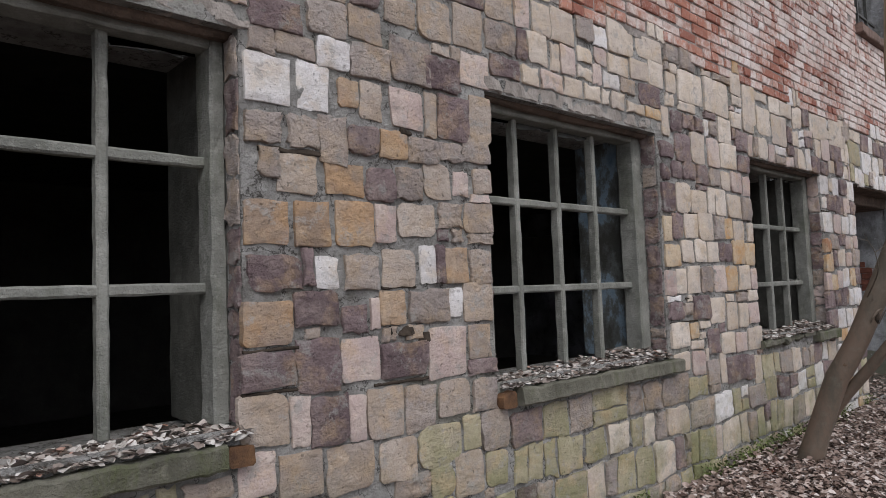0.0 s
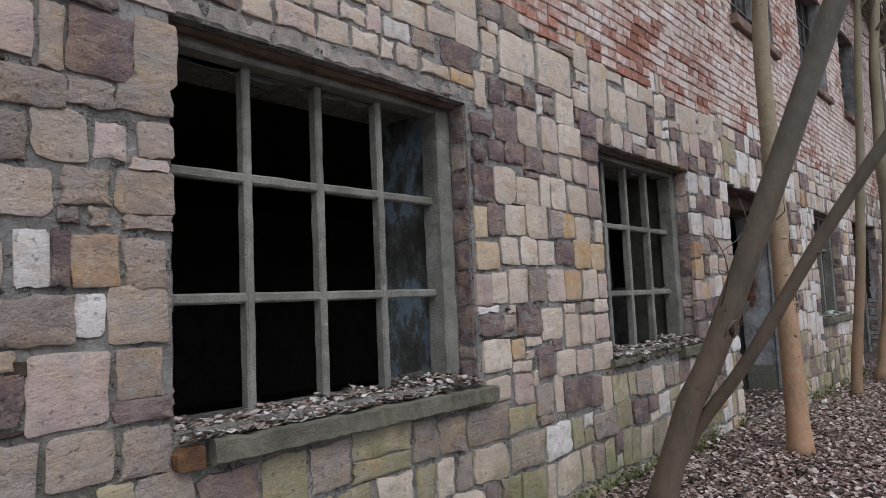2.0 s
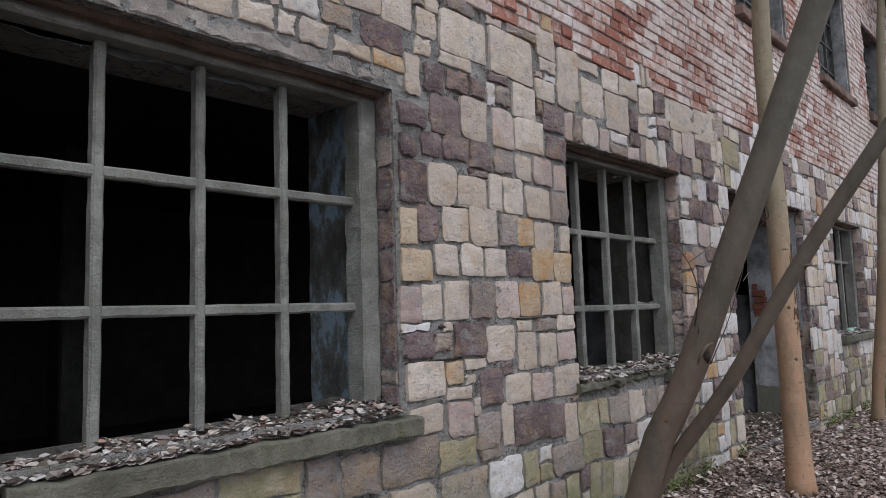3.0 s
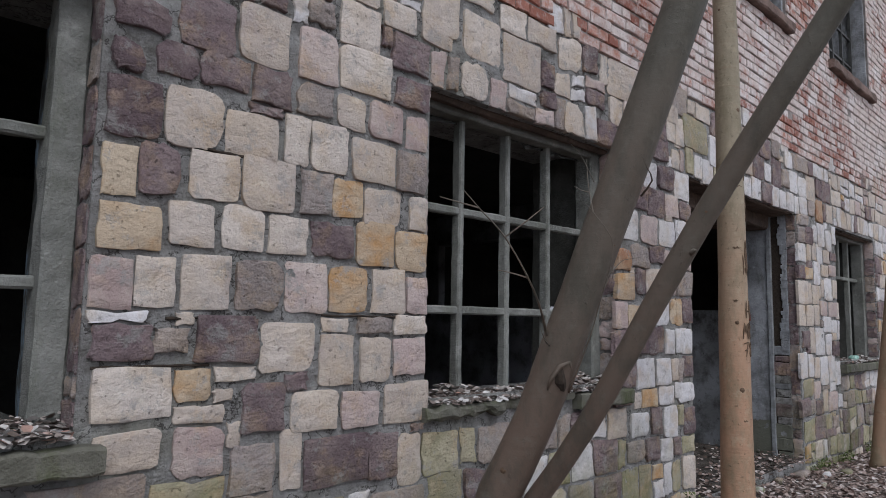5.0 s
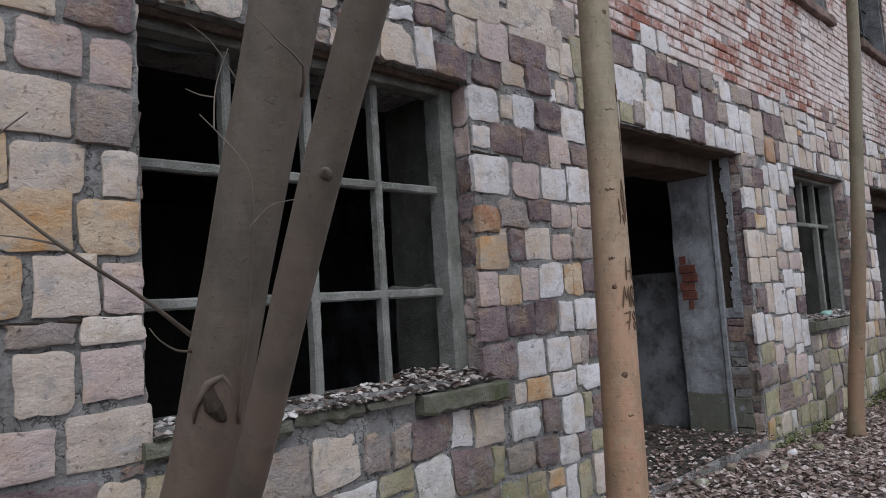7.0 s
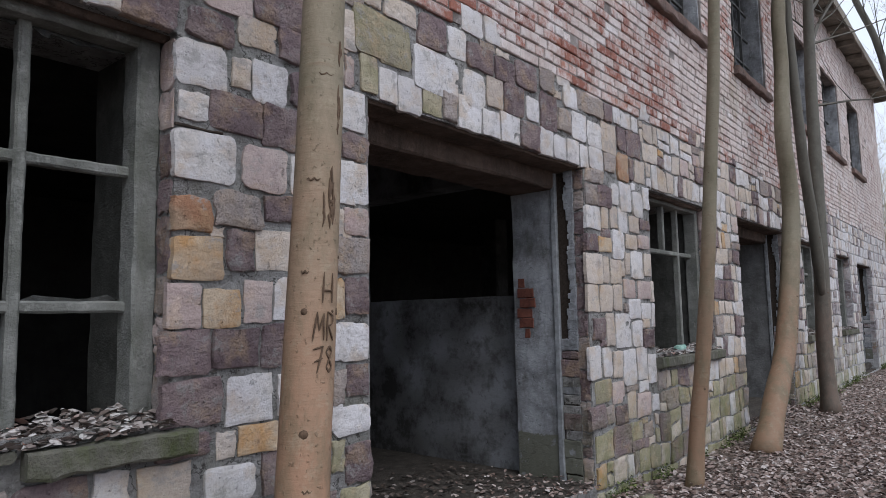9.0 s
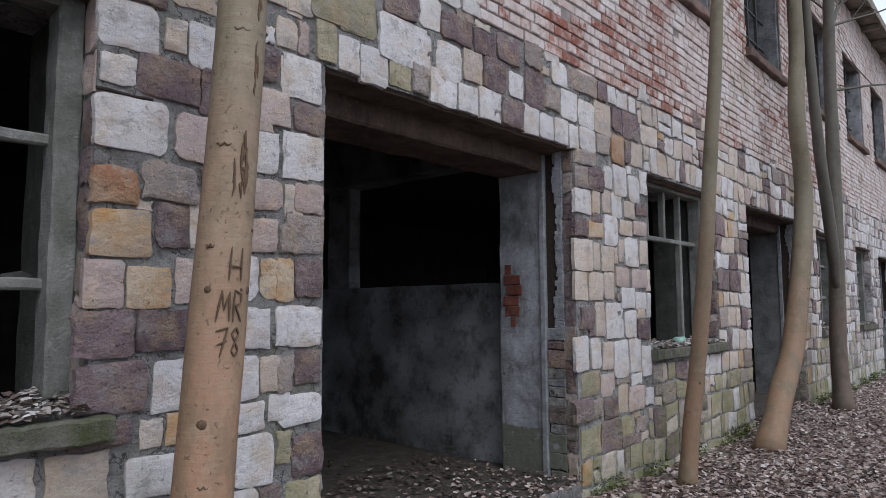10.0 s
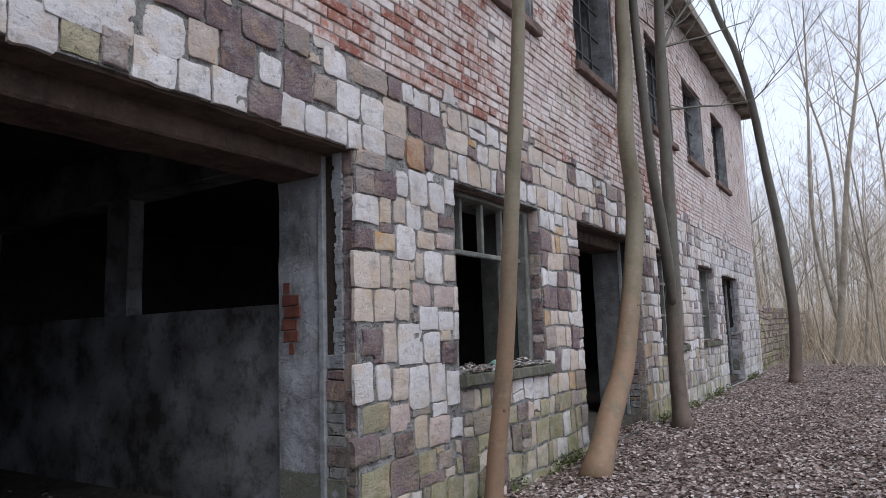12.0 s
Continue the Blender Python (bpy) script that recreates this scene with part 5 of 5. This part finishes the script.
def joint_shades():
    """Dark strips painted as the shade of joints where mortar has fallen out."""
    for x0, x1, z, tall in ((1.67, 1.86, 1.348, 0.014), (1.71, 1.84, 1.158, 0.034), (1.86, 1.92, 1.12, 0.04), (1.05, 1.27, 1.132, 0.012), (1.04, 1.30, 0.978, 0.012),
                            (1.62, 1.95, 0.945, 0.014), (1.12, 1.40, 1.885, 0.022), (1.80, 1.86, 2.03, 0.03), (4.30, 4.62, 1.805, 0.013), (4.24, 4.46, 1.212, 0.010),
                            (4.02, 4.40, 1.055, 0.008), (7.0, 7.2, 1.96, 0.010), (4.85, 5.35, 1.232, 0.009)):
        m = Mesh()
        m.rough_box(x0, FACE - 0.0135, z - tall / 2, x1, FACE + 0.002, z + tall / 2, 0.022, tall * 0.55, tall * 0.3, x0 * 3)
        part("open_joint", m, ROT_AND_SHADE, wall_front, "dark strip for the shade where mortar has fallen out")


def mortar_bed(lows, cover):
    """Uneven mortar between the stones, in places smeared over their edges."""
    xs = sorted({LEFT + 0.05 * i for i in range(int((0.6 - LEFT) / 0.05))} | {0.6 + 0.02 * i for i in range(480)} | {10.2 + 0.05 * i for i in range(int((RIGHT - 10.2) / 0.05))} | {v for h in lows for v in h[:2]})
    zs = sorted({-0.3 + 0.02 * i for i in range(170)} | {v for h in lows for v in h[2:]})
    at, vs, fs = {}, [], []

    def corner(i, j):
        if (i, j) not in at:
            x, z = xs[i], zs[j]
            h = 0.0045 + 0.0068 * noise.noise((x * 5, z * 5, 1.0)) + 0.006 * noise.noise((x * 19, z * 19, 3.0)) + 0.003 * noise.noise((x * 47, z * 47, 6.0))
            if in_hole(x, z, 0.012):
                h = 0.001
            at[i, j] = len(vs)
            vs.append((x, FACE - max(0.001, h), z))
        return at[i, j]

    for i in range(len(xs) - 1):
        cx = (xs[i] + xs[i + 1]) / 2
        top = cover.get(int(cx * 20), 2.6) + 0.02
        for j in range(len(zs) - 1):
            cz = (zs[j] + zs[j + 1]) / 2
            if cz < top and not in_hole(cx, cz):
                fs.append((corner(i, j), corner(i + 1, j), corner(i + 1, j + 1), corner(i, j + 1)))
    m = Mesh()
    m.add(vs, fs)
    tagged(part("mortar_bed", m, MORTAR, wall_front, "grey lime mortar smeared between the stones", True), kind="stuff")


def brick_facing(cover):
    """Old facing brick in alternating courses, a few spalled or lost."""
    rng = random.Random(5)
    pitch, joint = 0.078, 0.011
    shapes = {}
    rest = Mesh()
    near_count = 0
    z, row = 2.60, 0
    while z < EAVE - 0.05:
        row += 1
        x = LEFT + (0.0 if row % 2 else 0.065)
        header = row % 3 == 0
        while x < RIGHT - 0.05:
            ln = 0.115 if header else (0.232 if rng.random() < 0.85 else 0.115)
            x1 = min(x + ln, RIGHT)
            cut = [h for h in UPPER if h[0] < x1 and h[1] > x and h[2] - 0.1 < z + pitch / 2 < h[3]]
            a, b = x, x1
            for h in cut:
                if a >= h[0] and b <= h[1]:
                    a = b
                elif a < h[0]:
                    b = h[0]
                else:
                    a = h[1]
            cx = (x + x1) / 2
            if b - a > 0.05 and z > sum(cover.get(i, 2.9) for i in range(int(a * 20), int(b * 20) + 1)) / (int(b * 20) + 1 - int(a * 20)) - 0.03 and rng.random() > 0.006:
                out = rng.choice((0.004, 0.006, 0.008, 0.010, 0.013, 0.001 if rng.random() < 0.6 else 0.008))
                w = b - a - joint
                hgt = pitch - joint
                sag = 0.014 * noise.noise((cx * 0.8, z * 0.6, 2.0)) + rng.uniform(-0.0025, 0.0025)
                k = 0.006
                vs = [(0, 0.03, 0), (w, 0.03, 0), (w, 0.03, hgt), (0, 0.03, hgt)] + [(0, -out + k, 0), (w, -out + k, 0), (w, -out + k, hgt), (0, -out + k, hgt)] \
                    + [(k, -out, k), (w - k, -out, k), (w - k, -out, hgt - k), (k, -out, hgt - k)]
                fs = [(i, (i + 1) % 4, 4 + (i + 1) % 4, 4 + i) for i in range(4)] + [(4 + i, 4 + (i + 1) % 4, 8 + (i + 1) % 4, 8 + i) for i in range(4)] + [(8, 9, 10, 11)]
                at = (a + joint / 2, UPFACE, z + sag)
                if 7.6 < cx < 11.6 and z < 3.6 and near_count < 330:
                    near_count += 1
                    key = (round(w, 3), out)
                    if key not in shapes:
                        me = bpy.data.meshes.new("brick")
                        me.from_pydata(vs, [], fs)
                        me.materials.append(BRICK)
                        shapes[key] = me
                    ob = new("brick", shapes[key])
                    ob.matrix_world = pose(*at, rng.uniform(-0.6, 0.6), rng.uniform(-0.5, 0.5), rng.uniform(-0.5, 0.5))
                    ob.parent = wall_upper
                else:
                    jig = lambda: rng.uniform(-0.0035, 0.0035)
                    rest.add([(p[0] + at[0] + jig(), p[1] + at[1] + jig(), p[2] + at[2] + jig()) for p in vs], fs)
            x = x1
        z += pitch
    tagged(part("far_bricks", rest, BRICK, wall_upper, "worn whitewashed red bricks"), kind="stuff")


# ---- leaves, flakes, moss, brush ----
def scatter_leaf(m, rng, p, size, lift=0.5):
    """One dry curled leaf: a folded six-point blade."""
    a = rng.uniform(0, 6.283)
    u = Vector((math.cos(a), math.sin(a), rng.uniform(-lift, lift))).normalized()
    v = Vector((-math.sin(a), math.cos(a), rng.uniform(-lift, lift))).normalized()
    n = u.cross(v)
    w = size * rng.uniform(0.32, 0.55)
    curl = size * rng.uniform(-0.05, 0.30)
    vs = [p - u * size * 0.5, p - u * size * 0.12 + v * w + n * curl, p + u * size * 0.28 + v * w * 0.7 + n * curl, p + u * size * 0.55 + n * curl * 0.4,
          p + u * size * 0.28 - v * w * 0.7 + n * curl, p - u * size * 0.12 - v * w + n * curl]
    m.add([tuple(q) for q in vs], [(0, 3, 2, 1), (0, 5, 4, 3)])


def leaf_litter():
    rng = random.Random(17)
    m = Mesh()
    for _ in range(74000):
        x = 3.0 + 26 * rng.random() ** 1.5
        y = 2.26 - (1.2 + 0.20 * (x - 3)) * rng.random() ** 0.8 * rng.uniform(0.7, 1.6)
        scatter_leaf(m, rng, Vector((x, y, ground_height(x, y) + rng.uniform(0.002, 0.03))), rng.uniform(0.022, 0.05), 0.6)
    tagged(m.make("fallen_leaves", LEAVES), "dry brown and pale pinkish fallen leaves on the ground", "leaves", kind="stuff")
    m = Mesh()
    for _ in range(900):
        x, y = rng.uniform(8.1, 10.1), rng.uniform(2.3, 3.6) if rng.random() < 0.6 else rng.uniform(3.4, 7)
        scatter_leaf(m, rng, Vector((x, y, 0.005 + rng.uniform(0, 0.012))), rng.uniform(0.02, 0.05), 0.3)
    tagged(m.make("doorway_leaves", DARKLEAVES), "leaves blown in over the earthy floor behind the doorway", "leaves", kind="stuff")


def doorway_litter():
    """Blown-in leaves that thin out behind the thresholds."""
    rng = random.Random(31)
    m = Mesh()
    for a, b in ((8.0, 10.19), (13.86, 16.03)):
        for _ in range(700 if a < 9 else 1500):
            y = FACE - 0.1 + abs(rng.gauss(0, 0.42))
            x = rng.uniform(a + 0.02, b - 0.03)
            if y < FACE + 1.4:
                scatter_leaf(m, rng, Vector((x, y, (0.016 if a < 9 else -0.1) + rng.random() * 0.025)), rng.uniform(0.018, 0.045))
    tagged(m.make("doorway_leaves", LEAVES), "dry brown leaves blown over the doorway thresholds", "leaves", kind="stuff")


doorway_litter()


def sill_litter(a, b, c, rng, heap):
    """Leaves and flaked plaster lying along a sill, heaped at one end."""
    m = Mesh()
    for _ in range(2600):
        f = rng.random()
        x = a + 0.02 + (b - a - 0.02) * f
        y = FACE + 0.20 - 0.25 * rng.random() ** 1.2
        top = 0.018 + 0.05 * max(0, noise.noise((x * 5, y * 5, heap))) + 0.05 * max(0, 1 - (b - x) / 0.45) * (1 if heap else 0.2)
        back = (y - (FACE - 0.07)) / 0.28
        p = Vector((x, y, c - 0.032 + top * (0.2 + back) * rng.uniform(0.3, 1.2)))
        scatter_leaf(m, rng, p, rng.uniform(0.012, 0.055), 0.45)
    tagged(m.make("sill_litter", FLAKES), "grey leaves and pale plaster flakes lying on the window sill", "litter", "sill litter", "stuff")


def moss_at_base():
    rng = random.Random(23)
    m = Mesh()
    for _ in range(11000):
        x = rng.uniform(2.0, 25.5)
        if any(a - 0.1 < x < b + 0.1 and c < 0.2 for _, a, b, c, d in LOWER) or noise.noise((x * 1.4, 0, 5)) < -0.05:
            continue
        y = FACE - 0.02 - abs(rng.gauss(0, 0.05))
        p = Vector((x, y, ground_height(x, y) + rng.random() ** 2 * 0.10))
        s = rng.uniform(0.010, 0.028)
        scatter_leaf(m, rng, p, s, 1.4)
    tagged(m.make("moss", MOSS), "green moss and small weeds along the foot of the wall", "moss", kind="stuff")


def far_woods():
    rng = random.Random(31)
    m, twigs = Mesh(), Mesh()
    for _ in range(270):
        x = 27 + 60 * rng.random() ** 1.1
        y = rng.uniform(-6, 2.0 + 0.55 * (x - 24))
        if x < 30 and y > 0.4:
            continue
        h = rng.uniform(5, 13)
        r = rng.uniform(0.02, 0.075)
        lean = Vector((rng.uniform(-0.12, 0.12), rng.uniform(-0.12, 0.12), 1))
        p = Vector((x, y, -0.25))
        pts = [p + lean * h * f + Vector((rng.uniform(-1, 1), rng.uniform(-1, 1), 0)) * 0.12 * (f > 0) for f in (0, 0.2, 0.4, 0.6, 0.8, 1)]
        m.tube(pts, [r * (1 - 0.97 * f) for f in (0, 0.2, 0.4, 0.6, 0.8, 1)], 6)
        for _ in range(rng.randrange(9, 15)):
            f = rng.uniform(0.22, 0.98)
            i = min(4, int(f * 5))
            q = pts[i].lerp(pts[i + 1], f * 5 - i)
            a = rng.uniform(0, 6.283)
            grow(m, rng, q, (math.cos(a) * 1.2, math.sin(a) * 1.2, 0.9), rng.uniform(1.0, 3.0) * (1.25 - f), max(0.008, r * 0.45 * (1.1 - 0.8 * f)), 2 if x < 48 else 1, 3)
        for _ in range(210):
            f = rng.uniform(0.1, 0.95) ** 1.3
            i = min(4, int(f * 5))
            c = pts[i].lerp(pts[i + 1], f * 5 - i) + Vector((rng.gauss(0, 1), rng.gauss(0, 1), rng.gauss(0, 0.5))) * (0.9 * (1.2 - f))
            d = Vector((rng.uniform(-0.7, 0.7), rng.uniform(-0.7, 0.7), rng.uniform(0.1, 1))) * rng.uniform(0.4, 1.1)
            w = Vector((rng.uniform(-1, 1), rng.uniform(-1, 1), 0)).normalized() * rng.uniform(0.004, 0.010)
            twigs.add([tuple(c - w), tuple(c + w), tuple(c + d + w * 0.4), tuple(c + d - w * 0.4)], [(0, 1, 2, 3)])
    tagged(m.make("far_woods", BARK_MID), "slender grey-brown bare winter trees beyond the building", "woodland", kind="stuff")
    tagged(twigs.make("far_twigs", BARK_FAR), "bare twigs of the far winter trees, haze paled into their colour", "woodland", kind="stuff")
    m = Mesh()
    for _ in range(16000):
        x = 29 + 50 * rng.random() ** 1.1
        y = rng.uniform(-8, 3 + 0.6 * (x - 24))
        if x < 31 and y > 1:
            continue
        h = rng.uniform(0.4, 3.4) if x > 36 else rng.uniform(0.2, 0.9)
        p = Vector((x, y, -0.25))
        q = p + Vector((rng.uniform(-0.5, 0.5), rng.uniform(-0.5, 0.5), 1)) * h
        w = Vector((rng.uniform(-1, 1), rng.uniform(-1, 1), 0)).normalized() * rng.uniform(0.006, 0.016)
        m.add([tuple(p - w), tuple(p + w), tuple(q + w * 0.3), tuple(q - w * 0.3)], [(0, 1, 2, 3)])
    tagged(m.make("dry_brush", DRYGRASS), "beige dry stalks and brush under the far trees", "undergrowth", kind="stuff")


def ruin_wall():
    rng = random.Random(41)
    m = Mesh()
    m.rough_box(RIGHT + 0.02, 2.52, -0.2, 44, 2.95, 1.6, 0.3, 0.14, 0.05)
    w = tagged(m.make("garden_wall", MORTAR), "low overgrown stone wall running on beyond the house", "wall", kind="structure")
    st = Mesh()
    for x0, x1, z0, z1 in courses(RIGHT + 0.05, 44, -0.2, 1.62, rng, 0.26, 0.19):
        vs, fs = block([(x0, z0), (x1, z0), (x1, z1), (x0, z1)], rng, 0.02, 0.04)
        st.add([(u, 2.47 - n + 0.05 * noise.noise((u, v, 0)), v + 0.06 * noise.noise((u * 1.5, v, 7))) for u, v, n in vs], fs, rng.choice((3, 3, 4, 6, 6, 6)))
    tagged(part("wall_stones", st, list(STONES.values()), w), kind="stuff")


leaf_litter()
rng = random.Random(2)
for n, (kind, a, b, c, d) in enumerate(LOWER):
    if kind == "window" and a > -1:
        sill_litter(a, b, c, rng, 1 if n in (2, 3) else 0)
moss_at_base()
far_woods()
ruin_wall()


# ---- small things ----
LETTER_STROKES = {
    "H": (((0, 0), (0.04, 1)), ((0.62, 0), (0.60, 0.98)), ((0.02, 0.42), (0.62, 0.38))),
    "M": (((0, 0), (0.22, 1)), ((0.22, 1), (0.36, 0.35)), ((0.36, 0.35), (0.62, 0.95)), ((0.62, 0.95), (0.66, 0.02))),
    "R": (((0, 0), (0, 1)), ((0, 1), (0.45, 0.86)), ((0.45, 0.86), (0.42, 0.58)), ((0.42, 0.58), (0.02, 0.5)), ((0.1, 0.5), (0.5, 0))),
    "7": (((0, 0.88), (0.66, 1.0)), ((0.66, 1.0), (0.30, 0.0)), ((0.12, 0.42), (0.66, 0.56))),
    "8": (((0.3, 0.5), (0.02, 0.78)), ((0.02, 0.78), (0.3, 1)), ((0.3, 1), (0.5, 0.76)), ((0.5, 0.76), (0.06, 0.22)), ((0.06, 0.22), (0.3, 0)), ((0.3, 0), (0.52, 0.2)), ((0.52, 0.2), (0.3, 0.5))),
}


def carve(text, z, size, angle, trunk):
    """Letters cut into the bark by knife strokes, wrapped round the trunk."""
    m = Mesh()
    at = -0.42 * len(text) * size
    for ch in text:
        for (u0, v0), (u1, v1) in LETTER_STROKES[ch]:
            line = []
            for k in range(5):
                u, v = at + size * (u0 + (u1 - u0) * k / 4), size * (v0 + (v1 - v0) * k / 4)
                f = z + v - 0.88
                r = 0.0830 - 0.0068 * f
                a = angle + u * 0.62 / r
                line.append((7.08 + 0.085 * f + r * math.cos(a), 1.615 + 0.034 * f + r * math.sin(a), z + v))
            m.tube(line, [0.0018, 0.0030, 0.0034, 0.0028, 0.0014], 5, 0.4, u0 * 9 + v1)
        at += 0.88 * size
    hold([part("carved_letters", m, SCAR, None, "letters cut dark into the bark")], trunk)


for text, z, size, a in (("H", 1.265, 0.095, -1.50), ("MR", 1.150, 0.088, -1.58), ("78", 1.055, 0.080, -1.60)):
    carve(text, z, size, a, t2)


def bark_wounds():
    """Vertical tears where the bark has split."""
    rng = random.Random(6)

    def on_bark(z, a, out=0.0):
        f = z - 0.88
        r = 0.0815 - 0.0068 * f + out
        return Vector((7.08 + 0.085 * f + r * math.cos(a), 1.615 + 0.034 * f + r * math.sin(a), z))

    for z0, z1, mid, wide, count in ((1.49, 1.60, -1.62, 0.36, 9), (1.55, 1.66, -1.55, 0.12, 4), (1.80, 2.05, -1.34, 0.08, 6), (1.98, 2.14, -1.40, 0.06, 3)):
        m = Mesh()
        for _ in range(count):
            a, z = mid + rng.uniform(-wide, wide), rng.uniform(z0, z1 - 0.05)
            ln = rng.uniform(0.04, 0.10)
            m.tube([on_bark(z + ln * k, a + 0.05 * rng.uniform(-1, 1), -0.001) for k in (0, 0.4, 0.8, 1)], [0.001, 0.0045, 0.004, 0.001], 5, 0.5, z)
        hold([part("bark_tear", m, SCAR, None, "dark split in the bark")], t2)
    for z, a0, a1 in ((2.01, -2.5, -1.7), (1.655, -2.7, -2.1), (1.36, -2.75, -2.4), (2.32, -2.4, -1.6), (0.72, -2.3, -1.9)):
        m = Mesh()
        m.tube([on_bark(z + 0.004 * math.sin(k * 2.0), a0 + (a1 - a0) * k / 7, -0.0015) for k in range(8)], [0.0005, 0.003, 0.004, 0.0035, 0.004, 0.003, 0.002, 0.0005], 5, 0.4, z)
        hold([part("growth_ring", m, SCAR, None, "dark crease round the bark")], t2)


bark_wounds()


def shoot(at, radius, side=()):
    """A thin bare shoot of the leaning tree through a few points, with finer shoots from it."""
    m = Mesh()
    line = bend(at, 0.03)
    n = len(line)
    m.tube(line, [radius * (1 - 0.72 * i / (n - 1)) for i in range(n)], 6, 0.25, radius * 999)
    stem = part("shoot", m, BARK_GREY, None, "thin bare shoot", True)
    for pts in side:
        m = Mesh()
        line = bend(pts, 0.03)
        m.tube(line, [radius * 0.55 * (1 - 0.6 * i / (len(line) - 1)) for i in range(len(line))], 5)
        part("side_shoot", m, BARK_GREY, stem)
    hold([stem], leaning)


shoot([(5.262, 1.50, 1.155), (5.10, 1.405, 1.262), (4.942, 1.33, 1.354), (4.805, 1.305, 1.463), (4.70, 1.31, 1.535), (4.64, 1.31, 1.575)], 0.0052,
      ([(4.805, 1.305, 1.463), (4.83, 1.25, 1.505), (4.875, 1.22, 1.55)], [(4.942, 1.33, 1.354), (4.90, 1.36, 1.368), (4.86, 1.38, 1.375)], [(4.70, 1.31, 1.535), (4.64, 1.32, 1.542), (4.57, 1.33, 1.55)]))
shoot([(5.22, 1.46, 1.145), (5.18, 1.44, 1.15), (5.14, 1.425, 1.175), (5.12, 1.42, 1.20)], 0.0035)
shoot([(5.315, 1.45, 0.98), (5.292, 1.345, 1.18), (5.28, 1.30, 1.29), (5.262, 1.24, 1.44), (5.247, 1.235, 1.504), (5.21, 1.262, 1.565), (5.18, 1.288, 1.61)], 0.0036,
      ([(5.20, 1.27, 1.58), (5.215, 1.295, 1.654), (5.235, 1.315, 1.71), (5.272, 1.344, 1.784)], [(5.217, 1.298, 1.654), (5.19, 1.31, 1.658), (5.168, 1.323, 1.67)],
       [(5.283, 1.321, 1.70), (5.262, 1.33, 1.74), (5.23, 1.34, 1.79), (5.19, 1.35, 1.82)], [(5.253, 1.24, 1.384), (5.275, 1.228, 1.412), (5.298, 1.218, 1.43), (5.355, 1.194, 1.441)]))
shoot([(5.345, 1.18, 1.645), (5.317, 1.124, 1.685), (5.26, 1.11, 1.715), (5.202, 1.096, 1.747)], 0.0034)


def brick_patch():
    """Red bricks laid bare where the plaster has fallen off the big doorway's jamb."""
    rng = random.Random(3)
    m = Mesh()
    for i in range(6):
        z = 1.04 + i * 0.078
        y0 = 2.745 + rng.uniform(0, 0.05) + (0.04 if i in (0, 5) else 0)
        y1 = 2.91 - rng.uniform(0, 0.03) - (0.05 if i == 0 else 0)
        m.rough_box(10.163, y0, z, 10.180, y1, z + 0.071, 0.03, 0.007, 0.006, i)
    tagged(m.make("exposed_bricks", BRICKRED), "bare red bricks where the jamb's plaster has fallen away", "bricks", kind="stuff")


brick_patch()

def trunk_marks():
    """A healed wound on the thicker stem and a cut branch stub on the thinner one."""
    m = Mesh()
    p, w = Vector((5.258, 1.425, 1.035)), Vector((-0.35, -0.90, -0.20)).normalized()
    side = Vector((0.93, -0.36, 0.0))
    up = Vector((0.04, -0.40, 0.92))
    m.tube([p + side * u + up * v - w * 0.014 for u, v in ((-0.040, -0.05), (-0.044, -0.01), (-0.026, 0.040), (0.0, 0.058), (0.022, 0.030), (0.034, -0.02))], [0.002, 0.006, 0.009, 0.009, 0.005, 0.002], 9, 0.3, 3.0)
    bulge = part("healed_wound", m, BARK_GREY, None, "swollen bark round an old wound", True)
    m = Mesh()
    m.tube([p + side * u + up * v - w * 0.016 for u, v in ((-0.022, 0.045), (-0.018, 0.016), (-0.006, -0.014), (0.014, -0.042), (0.030, -0.058))], [0.003, 0.019, 0.026, 0.019, 0.004], 9, 0.7, 5.0)
    scar = part("wound_core", m, ROT_AND_SHADE, None, "dark rotten core")
    m = Mesh()
    q, out = Vector((5.253, 0.968, 1.437)), Vector((-0.52, -0.80, 0.12))
    m.tube([q, q + out * 0.016, q + out * 0.026, q + out * 0.030], [0.017, 0.010, 0.005, 0.002], 9, 0.9, 1.0)
    stub = part("branch_stub", m, BARK_GREY, None, "short broken branch stub", True)
    hold([bulge, scar, stub], leaning)


trunk_marks()


def rubble():
    rng = random.Random(19)
    for x, y, s in ((9.75, 2.16, 0.075), (10.02, 2.05, 0.05), (9.3, 2.2, 0.045), (8.75, 2.15, 0.05), (10.35, 1.98, 0.06), (9.55, 1.95, 0.035)):
        m = Mesh()
        z = ground_height(x, y)
        m.rough_box(x, y, z - 0.02, x + s * 1.7, y + s * 1.2, z + s * 0.8, s * 0.5, s * 0.35, s * 0.25, x)
        tagged(m.make("rubble_stone", STONES[rng.choice(("white", "cream", "grey"))], True), "pale broken stone lying in leaves by the doorway", "stone", "loose rubble")


rubble()
TEAL = simple("pale_teal_plastic", (0.14, 0.30, 0.25), (0.42, 0.58, 0.50), 30, 0.45)
m = Mesh()
m.rough_box(12.00, FACE + 0.02, 0.845, 12.12, FACE + 0.09, 0.905, 0.015, 0.022, 0.012, 4)
tagged(m.make("plastic_bag", TEAL, True), "crumpled teal plastic wrapper lying on the window sill", "litter")
m = Mesh()
m.rough_box(4.62, 1.93, -0.04, 4.80, 2.03, 0.02, 0.05, 0.012, 0.012, 8)
tagged(m.make("broken_brick", BRICKRED, True), "broken red brick lying in the leaves by the wall", "brick")

brick_facing(stone_facing())
